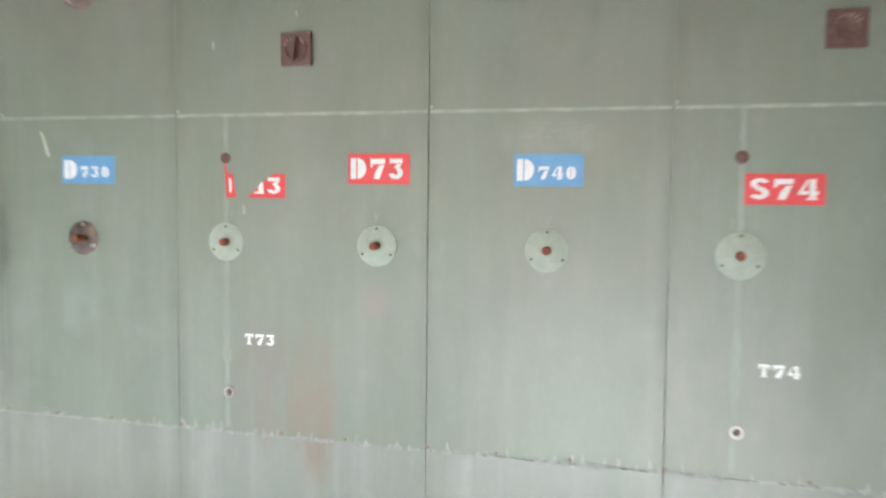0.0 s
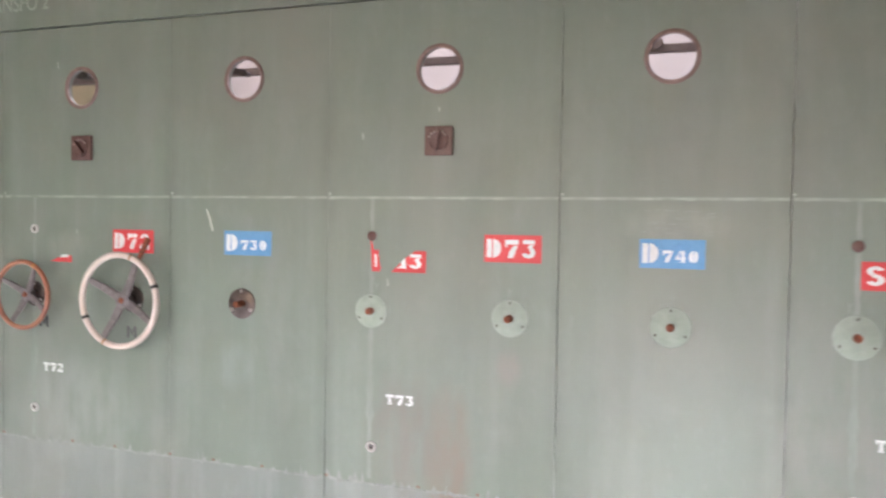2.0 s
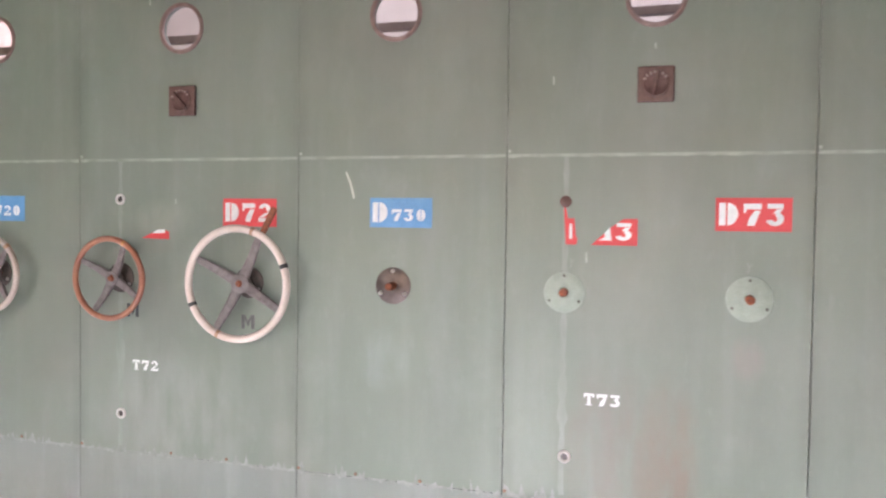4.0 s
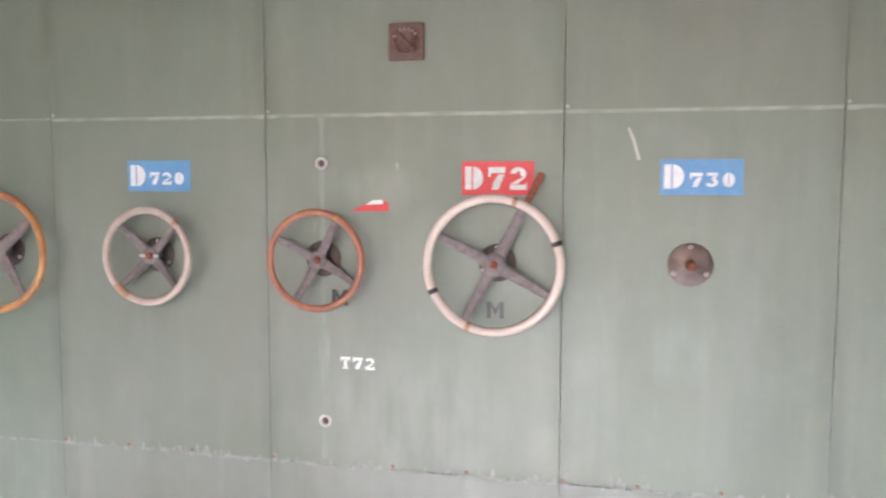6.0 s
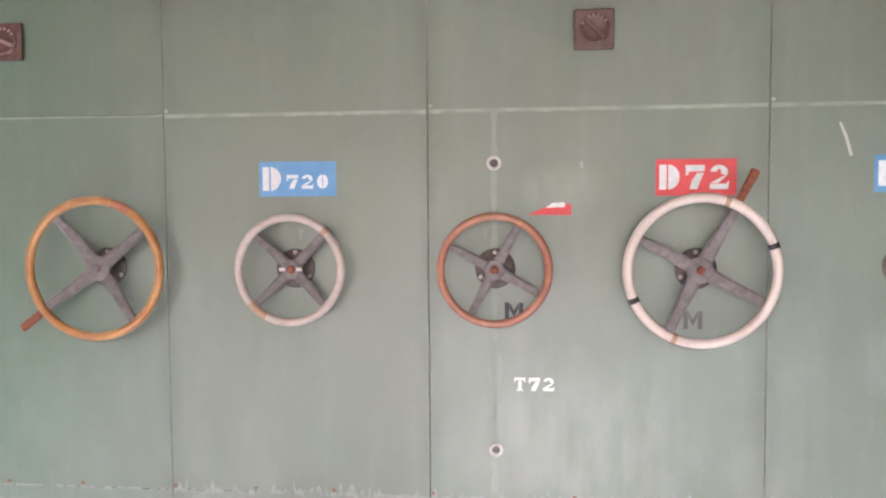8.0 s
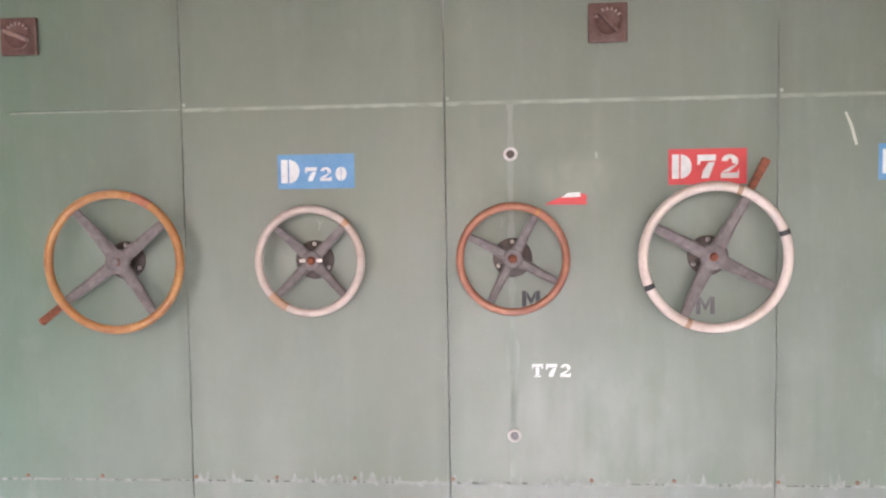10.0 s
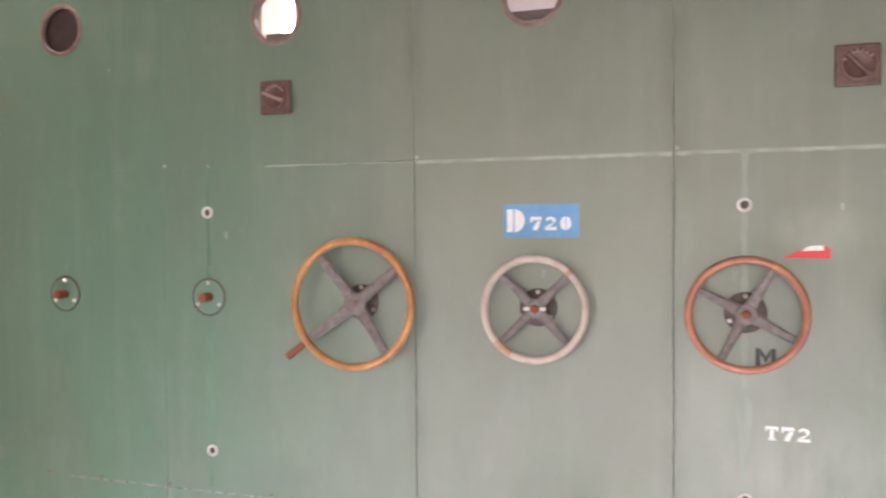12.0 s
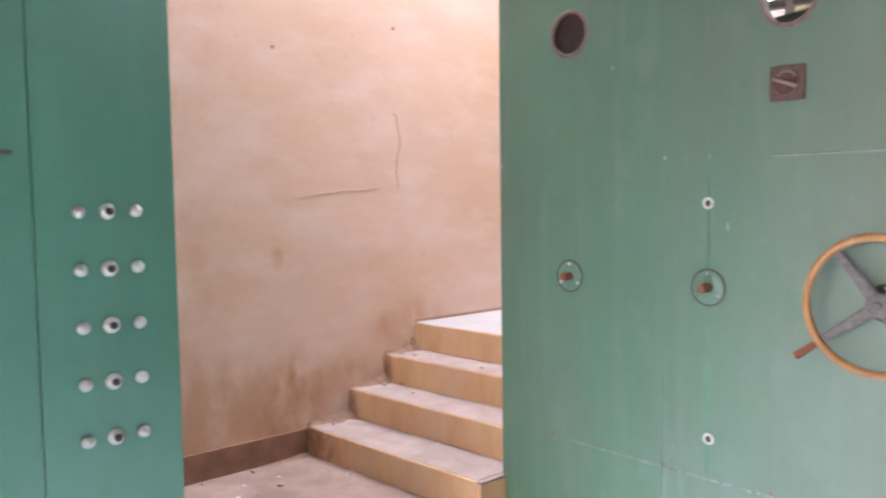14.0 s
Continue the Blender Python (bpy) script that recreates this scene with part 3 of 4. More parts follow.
for k in range(len(SEAMS) - 1):
    z_head = {0: 2.45, 1: 2.42}.get(k, Z_HEAD)
    x0, x1 = SEAMS[k] + (0.0 if k == 0 else 0.0009), SEAMS[k + 1] - 0.0009
    panel = thing("switchgear_panel", (0, 0, 0), "worn green steel switchgear panel with pale chipped seams", "panel", "switchboard panels")
    part("lower_sheet", sheet(x0, x1, -0.012, Z_LOW - 0.0008, 0.0, 0.03), GREEN_LOW if k else GREEN, panel)
    if k > 1:
        part("painted_joint", boxed(x0, x1, 0.0006, 0.03, Z_SEAM - 0.002, Z_SEAM + 0.002), STRIPE, panel, "joint closed with pale old paint")
    else:
        # paint has closed the joints at the west end
        fx = x0 + (0.41 if k == 0 else 0.43)
        part("painted_joint", boxed(x0, fx if k == 0 else x0 + 0.002, 0.0006, 0.03, Z_LOW - 0.002, Z_LOW + 0.002), GREEN, panel)
        part("painted_joint", boxed(x0, x1 if k == 0 else fx, 0.0006, 0.03, Z_SEAM - 0.002, Z_SEAM + 0.002), GREEN, panel)
    if k == 0:
        part("painted_joint", boxed(x1 - 0.001, x1 + 0.0028, -0.0004, 0.03, Z_LOW + 0.05, 2.42), STRIPE_GREEN, panel, "joint filled with thin pale green paint")
    part("middle_sheet", sheet(x0, x1, Z_LOW + 0.0008, Z_SEAM - 0.0008, 0.0, 0.03), GREEN, panel)
    part("upper_sheet", sheet(x0, x1, Z_SEAM + 0.0008, z_head - 0.003, 0.0, 0.03, (PORTS[k], PORT_Z.get(k, 2.103), PORT_R) if k in PORTS else None), GREEN, panel)
    part("header_sheet", sheet(x0 - 0.0009, x1 + 0.0009, z_head + 0.003, Z_TOP, -0.004, 0.03), GREEN, panel)
    # unseen strips added behind the joints to stop rear light leaking through
    part("light_stop_strip", boxed(x1 - 0.03, min(x1 + 0.03, HALL_E), 0.031, 0.045, 0.0, Z_TOP), GAP, panel)
    for z in (Z_LOW, Z_SEAM, z_head):
        part("light_stop_strip", boxed(x0, x1 - 0.031, 0.031, 0.045, z - 0.03, z + 0.03), GAP, panel)
    part("foot_rail", boxed(x0, x1, 0.004, 0.04, FLOOR_Z, -0.014), SKIRT, panel, "rusty brown foot rail")
    for z, s in ((Z_SEAM, 7), (Z_LOW, 31)):
        if z == Z_SEAM and k == 0:
            continue
        bm = bmesh.new()
        if z == Z_SEAM:
            a = x0 + (0.004 if k > 1 else 0.43)
            flaked(bm, a, x1 - 0.004, z - 0.0022, 0.0015, 0.012 if k > 1 else 0.005, 0.02, s + k, even=0.7)
        else:
            flaked(bm, x0 + 0.004 if k else x0 + 0.41, x1 - 0.004, z + 0.002, 0.003, 0.018 if 1 < k < 8 else 0.012, 0.009, s + k, 0.25, 0.042 if 1 < k < 8 else 0.0)
        part("chipped_edge", bm, SEAM_PAINT if z == Z_SEAM else CHALKY, panel, "pale chipped paint edge")
    for x in (x0 + 0.008, x1 - 0.3, x1 - 0.55):
        bm = bmesh.new()
        lathe(bm, [(0.006, 0.0005), (0.006, -0.002), (0.003, -0.003), (0, -0.003)], 10, x, Z_LOW + 0.012)
        part("screw", bm, SKIRT, panel)
        if x < x0 + 0.1:
            bm = bmesh.new()
            lathe(bm, [(0.006, 0.0005), (0.006, -0.002), (0.003, -0.003), (0, -0.003)], 10, x, Z_SEAM + 0.01)
            part("screw", bm, PALE_PAINT, panel)
    if k in (1, 3, 5, 7):
        sx = {1: -4.372, 3: -2.556, 5: -0.77, 7: 1.01}[k]
        bm = bmesh.new()
        rnd = random.Random(k)
        cols = []
        for j in range(40):
            z = Z_LOW + 0.02 + (Z_SEAM - 0.03 - Z_LOW) * j / 39
            w = 0.007 + 0.004 * rnd.random() + (0.012 if 0.68 < z < 0.86 else 0) * rnd.random()
            cols.append([bm.verts.new((sx + s * w + 0.002 * rnd.uniform(-1, 1), -0.0008, z)) for s in (-1, 1)])
        for a, b in zip(cols, cols[1:]):
            bm.faces.new([a[0], a[1], b[1], b[0]])
        part("faded_stripe", bm, STRIPE if k > 1 else STRIPE_GREEN, panel, "faded vertical stripe of old paint")
    if k == 3:
        lettering("TRANSFO 2", 0.078, -2.93, 2.485, -0.0062, PALE_PAINT, panel, width=0.46, bold=0.0)

side_board = [(-1.543, -1.976), (-1.979, -2.9), (-2.905, -3.8), (-3.805, -4.7)]
for y1, y0 in side_board:
    panel = thing("switchgear_panel", (BOARD_W, 0, 0), "smooth bright green steel switchgear panel", "panel", "side switchboard panels")
    part("steel_sheet", boxed(-0.03, 0.0, y0, y1, FLOOR_Z, Z_TOP, bevel=0.003), GREEN_SIDE, panel)
    # same added light stop behind the side board's joint
    part("light_stop_strip", boxed(-0.045, -0.031, y0 - 0.03, min(y0 + 0.03, y1), 0.0, Z_TOP), GAP, panel)
structure("wall_side_board", boxed(HALL_W, BOARD_W, -4.9, -4.7, FLOOR_Z, HALL_H), HALL_PAINT, "plain wall behind the side switchboard", "wall")


# ---- portholes ----
def porthole(x, z, blind):
    lab = "round red-brown porthole with a black blind" if blind else "round glazed porthole with a red-brown ring"
    p = thing("porthole", (x, 0, z), lab, "porthole", "portholes")
    bm = bmesh.new()
    lathe(bm, [(0.083, 0.006), (0.083, -0.004), (0.087, -0.008), (0.094, -0.008), (0.099, -0.004), (0.099, 0.001)], 48)
    part("ring", bm, RING_BROWN, p, smooth=True)
    bm = bmesh.new()
    lathe(bm, [(0, 0.012), (0.0865, 0.012), (0.0865, 0.016), (0, 0.016)], 40)
    pane = part("blind" if blind else "pane", bm, BLACK_GLOSS if blind else GLASS, p)
    if not blind:
        pane.visible_shadow = False


for k, x in PORTS.items():
    porthole(x, PORT_Z.get(k, 2.103), k == 0)


# ---- rotary switches ----
def rotary_switch(x, z, angle, pale):
    s = thing("rotary_switch", (x, 0, z), "square brown bakelite rotary switch with a turning bar", "switch", "rotary switches")
    part("plate", boxed(-0.058, 0.058, -0.016, 0.0, -0.058, 0.058, bevel=0.005), BAKELITE, s)
    bm = bmesh.new()
    lathe(bm, [(0.044, -0.015), (0.044, -0.021), (0.038, -0.024), (0.030, -0.019), (0, -0.019)], 32)
    part("dial", bm, BAKELITE, s, smooth=True)
    bm = boxed(-0.042, 0.042, -0.036, -0.017, -0.0055, 0.0055, bevel=0.003)
    bmesh.ops.rotate(bm, verts=bm.verts, cent=(0, 0, 0), matrix=Matrix.Rotation(radians(angle), 3, "Y"))
    part("turning_bar", bm, BAKELITE_HI if pale else BAKELITE, s)
    for k in range(7):
        a = radians(35 + 20 * k)
        bm = boxed(-0.0035, 0.0035, -0.0245, -0.018, 0.034, 0.043, bevel=0.001)
        bmesh.ops.rotate(bm, verts=bm.verts, cent=(0, 0, 0), matrix=Matrix.Rotation(math.pi / 2 - a, 3, "Y"))
        part("scale_mark", bm, BAKELITE_HI, s)


for x, z, a, pale in ((-4.085, 1.834, 22, True), (-2.264, 1.82, 47, False), (-0.485, 1.819, 100, False), (1.288, 1.817, 30, False)):
    rotary_switch(x, z, a, pale)


# ---- shaft flanges and handwheels ----
def flange_parts(p, r, disc_mat, shaft, shaft_r=0.014, bolt_mat=None, bolt_r=0.0045):
    bm = bmesh.new()
    lathe(bm, [(r, 0.0), (r, -0.004), (r - 0.004, -0.006), (shaft_r + 0.004, -0.006), (shaft_r + 0.003, -0.003), (0, -0.003)], 40)
    part("flange", bm, disc_mat, p, smooth=True)
    bm = bmesh.new()
    lathe(bm, [(shaft_r, -0.002), (shaft_r, -shaft), (shaft_r - 0.003, -shaft - 0.003), (0, -shaft - 0.003)], 16)
    part("shaft", bm, RUST, p, "rusty shaft end", smooth=True)
    for a in (90, 210, 330):
        bm = bmesh.new()
        lathe(bm, [(bolt_r, -0.005), (bolt_r, -0.008), (bolt_r * 0.5, -0.0055 - bolt_r), (0, -0.0055 - bolt_r)], 8, 0.82 * r * math.cos(radians(a)), 0.82 * r * math.sin(radians(a)))
        part("bolt", bm, bolt_mat or DARK_STEEL, p)


def shaft_flange(x, r, disc_mat, shaft, label):
    p = thing("shaft_flange", (x, 0, 1.132), label, "flange", "shaft flanges")
    bare = disc_mat is BARE_METAL
    flange_parts(p, r, disc_mat, shaft, 0.014, CHROME if bare else None, 0.008 if bare else 0.0045)


shaft_flange(-0.77, 0.070, DISC_PAINT, 0.03, "pale green round shaft flange on the panel")
shaft_flange(-0.184, 0.073, DISC_PAINT, 0.045, "pale green round shaft flange on the panel")
shaft_flange(0.411, 0.074, DISC_PAINT, 0.03, "pale green round shaft flange on the panel")
shaft_flange(1.013, 0.076, DISC_PAINT, 0.03, "pale green round shaft flange on the panel")
shaft_flange(1.606, 0.074, DISC_PAINT, 0.035, "pale green round shaft flange on the panel")
shaft_flange(-1.385, 0.066, BARE_METAL, 0.05, "dark bare metal shaft flange on the panel")


def ring_flange(x, r):
    p = thing("shaft_flange", (x, 0, 1.132), "green shaft flange with a dark rim", "flange", "shaft flanges")
    bm = bmesh.new()
    lathe(bm, tube_profile(r, -0.003, 0.0035, 8), 40, closed=True)
    part("rim", bm, DARK_STEEL, p, smooth=True)
    flange_parts(p, r - 0.003, GREEN, 0.045, 0.017, CHROME, 0.0075)


ring_flange(-4.372, 0.066)
ring_flange(-5.018, 0.066)


def handwheel(x, rim_r, tube, hub_y, turn, rim_mat, label, handle=False, bands=(), worn=(), clip=False):
    w = thing("handwheel", (x, 0, 1.128 if x < -3.5 else 1.124), label, "handwheel", "handwheels")
    flange_parts(w, 0.06, DARK_STEEL, hub_y + 0.012, 0.013, CHROME, 0.007)
    rim_y = -hub_y - 0.028
    f = 1.0 if rim_r > 0.18 else 0.8
    bm = bmesh.new()
    lathe(bm, tube_profile(rim_r, rim_y, tube), 72, closed=True)
    part("rim", bm, rim_mat, w, smooth=True)
    bm = bmesh.new()
    lathe(bm, [(0.018, -0.01), (0.018, -hub_y + 0.02), (0.036 * f, -hub_y + 0.012), (0.038 * f, -hub_y - 0.008), (0.033 * f, -hub_y - 0.012), (0.0, -hub_y - 0.012)], 32)
    part("hub", bm, GREY_IRON, w, smooth=True)
    bm = bmesh.new()
    lathe(bm, [(0.012, -hub_y - 0.011), (0.012, -hub_y - 0.019), (0.009, -hub_y - 0.021), (0, -hub_y - 0.021)], 6)
    part("shaft_nut", bm, GREY_IRON if rim_mat is BRASS_RIM else RUST, w, "grey shaft nut" if rim_mat is BRASS_RIM else "rusty shaft nut")
    for k in range(4):
        a = radians(turn + 90 * k)
        c, s = math.cos(a), math.sin(a)
        bm = bmesh.new()
        loops = []
        for d, half, y, th in ((0.026 * f, 0.021 * f, -hub_y, 0.008), (0.5 * rim_r, 0.0165 * f, -hub_y - 0.006, 0.007), (0.85 * rim_r, 0.014 * f, rim_y + 0.006, 0.006), (rim_r - 0.3 * tube, 0.013 * f, rim_y + 0.003, 0.005)):
            loops.append([bm.verts.new((d * c - u * half * s, y + v * th, d * s + u * half * c)) for u, v in ((-1, -0.5), (-0.6, -1), (0.6, -1), (1, -0.5), (1, 1), (-1, 1))])
        for p, q in zip(loops, loops[1:]):
            for j in range(6):
                bm.faces.new([p[j], p[(j + 1) % 6], q[(j + 1) % 6], q[j]])
        bm.faces.new(loops[0])
        bm.faces.new(loops[-1][::-1])
        part("spoke", bm, GREY_IRON, w)
    for a in bands:
        bm = bmesh.new()
        lathe(bm, tube_profile(rim_r, rim_y, tube + 0.0012), 4, closed=True, a0=a - 2.2, a1=a + 2.2)
        part("band", bm, BAND, w, "black band round the rim", smooth=True)
    for a0, a1, mat in worn:
        bm = bmesh.new()
        lathe(bm, tube_profile(rim_r, rim_y, tube + 0.0008), 10, closed=True, a0=a0, a1=a1)
        part("worn_patch", bm, mat, w, smooth=True)
    if handle:
        a = radians(turn + handle[0])
        c, s = math.cos(a), math.sin(a)
        bm = bmesh.new()
        for d0, d1, h0, h1 in ((rim_r - 0.02, rim_r + handle[1] + 0.008, 0.0095, 0.0125),):
            lo = [bm.verts.new((d0 * c - u * h0 * s, rim_y + 0.014 + v * 0.007, d0 * s + u * h0 * c)) for u, v in ((-1, -1), (1, -1), (1, 1), (-1, 1))]
            hi = [bm.verts.new((d1 * c - u * h1 * s, rim_y + 0.014 + v * 0.007, d1 * s + u * h1 * c)) for u, v in ((-1, -1), (1, -1), (1, 1), (-1, 1))]
            for j in range(4):
                bm.faces.new([lo[j], lo[(j + 1) % 4], hi[(j + 1) % 4], hi[j]])
            bm.faces.new(lo)
            bm.faces.new(hi[::-1])
            bmesh.ops.bevel(bm, geom=list(bm.edges), offset=0.003, segments=2, affect="EDGES")
        part("pointer_arm", bm, RUST, w, "rusty pointer arm beyond the rim")
    if clip:
        for s in (-1, 1):
            bm = boxed(s * 0.026 - 0.009, s * 0.026 + 0.009, -hub_y - 0.018, -hub_y - 0.011, -0.004, 0.006, bevel=0.002)
            part("clip", bm, CHROME, w, "bright metal clip")


handwheel(-3.768, 0.208, 0.0135, 0.060, 37, BRASS_RIM, "large handwheel with a golden-brown rim and grey spokes", (180, 0.095), worn=((55, 72, RUST_RIM),))
handwheel(-3.164, 0.157, 0.0125, 0.045, 45, PALE_RIM, "small handwheel with a faded pinkish rim", worn=((220, 243, TAN_RIM), (43, 49, TAN_RIM)), clip=True)
handwheel(-2.553, 0.157, 0.0118, 0.048, 62, RUST_RIM, "small handwheel with a brown-red rim", worn=((60, 64, BRASS_RIM),))
handwheel(-1.970, 0.206, 0.0145, 0.064, 62.5, WHITE_RIM, "large handwheel with a cream rim and two black bands", (0, 0.105), bands=(20, 204), worn=((69, 73, TAN_RIM), (246, 250, TAN_RIM)))


# ---- porcelain-ringed and bare holes ----
def eyelet(x, z, dark):
    e = thing("eyelet", (x, 0, z), "dark round plugged hole" if dark else "small white porcelain eyelet with a dark hole", "eyelet", "eyelets")
    bm = bmesh.new()
    if dark:
        lathe(bm, [(0.020, 0.0), (0.020, -0.003), (0.016, -0.005), (0, -0.005)], 20)
        part("plug", bm, BAKELITE, e, smooth=True)
    else:
        lathe(bm, [(0.022, 0.0), (0.022, -0.005), (0.018, -0.009), (0.013, -0.007), (0.012, -0.001)], 24)
        part("collar", bm, PORCELAIN, e, smooth=True)
        bm = bmesh.new()
        lathe(bm, [(0.0125, -0.0012), (0, -0.0012)], 16)
        part("bore", bm, BLACK_GLOSS, e)


for x, dark in ((-4.374, False), (-2.556, False), (-0.77, True), (1.008, True)):
    eyelet(x, 1.438, dark)
for x in (-4.366, -2.552, -0.76, 1.02):
    eyelet(x, 0.573, False)


# ---- painted signs ----
def stencil_d(p, x, z, h, y, mat):
    bm = bmesh.new()
    w = 0.80 * h
    prism(bm, [(x, z), (x + 0.36 * w, z), (x + 0.36 * w, z + h), (x, z + h)], y, y + 0.0006)
    pts = [(x + 0.44 * w, z)] + [(x + 0.44 * w + 0.56 * w * math.cos(t), z + h / 2 + h / 2 * math.sin(t)) for t in [radians(-80 + 16 * k) for k in range(11)]] + [(x + 0.44 * w, z + h)]
    prism(bm, pts, y, y + 0.0006)
    part("letter", bm, mat, p)


def arc(cx, cz, ro, zo, ri, zi, a0, a1, n=12):
    t = [radians(a0 + (a1 - a0) * k / n) for k in range(n + 1)]
    return [(cx + ro * math.cos(a), cz + zo * math.sin(a)) for a in t] + [(cx + ri * math.cos(a), cz + zi * math.sin(a)) for a in reversed(t)]


def half(cx, side, n=10):
    return [(cx + side * 0.44 * math.cos(radians(-90 + 180 * k / n)), 0.5 + 0.5 * math.sin(radians(-90 + 180 * k / n))) for k in range(n + 1)]


GLYPHS = {
    "0": [half(0.53, 1), half(0.47, -1)],
    "2": [arc(0.48, 0.70, 0.46, 0.30, 0.12, 0.13, 175, -30), [(0.60, 0.50), (0.92, 0.58), (0.42, 0.25), (0.02, 0.25)], [(0, 0), (0.96, 0), (1.0, 0.36), (0.86, 0.22), (0, 0.22)]],
    "3": [[(0.05, 0.78), (0.92, 0.78), (0.92, 1), (0.05, 1)], [(0.58, 0.75), (0.92, 0.75), (0.66, 0.55), (0.34, 0.55)], arc(0.46, 0.32, 0.5, 0.32, 0.14, 0.13, 78, -165)],
    "4": [[(0, 0.24), (0, 0.36), (0.48, 1), (0.6, 1), (0.22, 0.42), (0.52, 0.42), (0.52, 0.24)], [(0.58, 0.12), (0.9, 0.12), (0.9, 1), (0.68, 1), (0.58, 0.9)], [(0.46, 0), (1.0, 0), (1.0, 0.1), (0.46, 0.1)], [(0.92, 0.24), (1.04, 0.24), (1.04, 0.42), (0.92, 0.42)]],
    "7": [[(0, 0.58), (0.12, 0.58), (0.18, 0.74), (1, 0.74), (1, 1), (0, 1)], [(0.62, 0.68), (0.96, 0.68), (0.62, 0), (0.22, 0), (0.3, 0.3)]],
    "S": [arc(0.5, 0.74, 0.46, 0.26, 0.12, 0.10, 15, 255), arc(0.5, 0.29, 0.48, 0.29, 0.12, 0.11, 75, -160), [(0.30, 0.50), (0.56, 0.62), (0.72, 0.50), (0.44, 0.38)]],
    "T": [[(0, 0.64), (0.10, 0.64), (0.18, 0.80), (0.82, 0.80), (0.90, 0.64), (1, 0.64), (1, 1), (0, 1)], [(0.34, 0.12), (0.66, 0.12), (0.66, 0.76), (0.34, 0.76)], [(0.2, 0), (0.8, 0), (0.8, 0.1), (0.2, 0.1)]],
    "M": [[(0, 0), (0.24, 0), (0.24, 1), (0, 1)], [(0.76, 0), (1, 0), (1, 1), (0.76, 1)], [(0.26, 1), (0.5, 0.55), (0.74, 1), (0.74, 0.66), (0.5, 0.18), (0.26, 0.66)]],
}


def glyph(p, ch, x, z, w, h, y, mat, name="figure"):
    bm = bmesh.new()
    for k, outline in enumerate(GLYPHS[ch]):
        prism(bm, [(x + w * u, z + h * v) for u, v in outline], y - 0.00015 * k, y + 0.0005)
    part(name, bm, mat, p)


def digits(p, text, x, z, h, pitch, y, mat):
    """Heavy stencil figures."""
    for k, ch in enumerate(text):
        glyph(p, ch, x + k * pitch, z, 0.78 * pitch, h, y, mat)


def sign(x0, z0, w, h, mat, text, label, small):
    s = thing("painted_sign", (x0, 0, z0), label, "sign", "painted signs")
    part("ground", boxed(0, w, -0.0016, 0.0, 0, h), mat, s)
    yl = -0.0026
    if text[0] == "D":
        stencil_d(s, 0.045 * w, 0.17 * h, 0.68 * h, yl, WHITE)
    else:
        glyph(s, text[0], 0.06 * w, 0.17 * h, 0.25 * w, 0.68 * h, yl, WHITE, "letter")
    if small:
        digits(s, text[1:], 0.36 * w, 0.22 * h, 0.40 * h, 0.195 * w, yl, WHITE)
    else:
        digits(s, text[1:], 0.37 * w, 0.17 * h, 0.66 * h, 0.30 * w, yl, WHITE)


sign(-3.275, 1.344, 0.240, 0.106, BLUE, "D720", "blue painted sign with white stencil D720", True)
sign(-1.478, 1.342, 0.236, 0.106, BLUE, "D730", "blue painted sign with white stencil D730", True)
sign(0.296, 1.344, 0.228, 0.105, BLUE, "D740", "blue painted sign with white stencil D740", True)
sign(-2.085, 1.337, 0.229, 0.106, RED, "D72", "red painted sign with white stencil D72", False)
sign(-0.292, 1.347, 0.226, 0.106, RED, "D73", "red painted sign with white stencil D73", False)
sign(1.498, 1.347, 0.226, 0.106, RED_WORN, "D74", "orange-red painted sign with white stencil D74", False)
sign(1.019, 1.292, 0.230, 0.096, RED, "S74", "red painted sign with white stencil S74", False)

s = thing("painted_sign", (-0.768, 0, 1.294), "scraped red painted sign, only the figures 73 remaining", "sign", "painted signs")
bm = bmesh.new()
prism(bm, [(0, 0), (0.034, 0), (0.040, 0.016), (0.033, 0.03), (0.028, 0.088), (0.006, 0.088), (0, 0.12), (-0.008, 0.126)], -0.0016, 0.0)
part("ground", bm, RED, s)
bm = bmesh.new()
prism(bm, [(0.085, 0), (0.235, 0), (0.235, 0.088), (0.19, 0.088), (0.15, 0.06)], -0.0016, 0.0)
part("ground", bm, RED, s)
bm = bmesh.new()
prism(bm, [(0.012, 0.02), (0.022, 0.02), (0.020, 0.07), (0.012, 0.07)], -0.0028, -0.0018)
part("letter", bm, WHITE, s)
bm = bmesh.new()
prism(bm, [(0.108, 0.016), (0.152, 0.016), (0.146, 0.06), (0.128, 0.040), (0.130, 0.026)], -0.0028, -0.0018)
part("figure", bm, WHITE, s)
digits(s, "3", 0.165, 0.016, 0.058, 0.068, -0.0026, WHITE)

s = thing("painted_sign", (-2.456, 0, 1.284), "small red remnant of a scraped sign", "sign", "painted signs")
bm = bmesh.new()
prism(bm, [(0, 0), (0.128, -0.002), (0.128, 0.028), (0.10, 0.036), (0.055, 0.024)], -0.0016, 0.0)
part("ground", bm, RED, s)
bm = bmesh.new()
prism(bm, [(0.052, 0.020), (0.110, 0.022), (0.108, 0.036), (0.072, 0.034)], -0.0028, -0.0018)
part("figure", bm, WHITE, s)

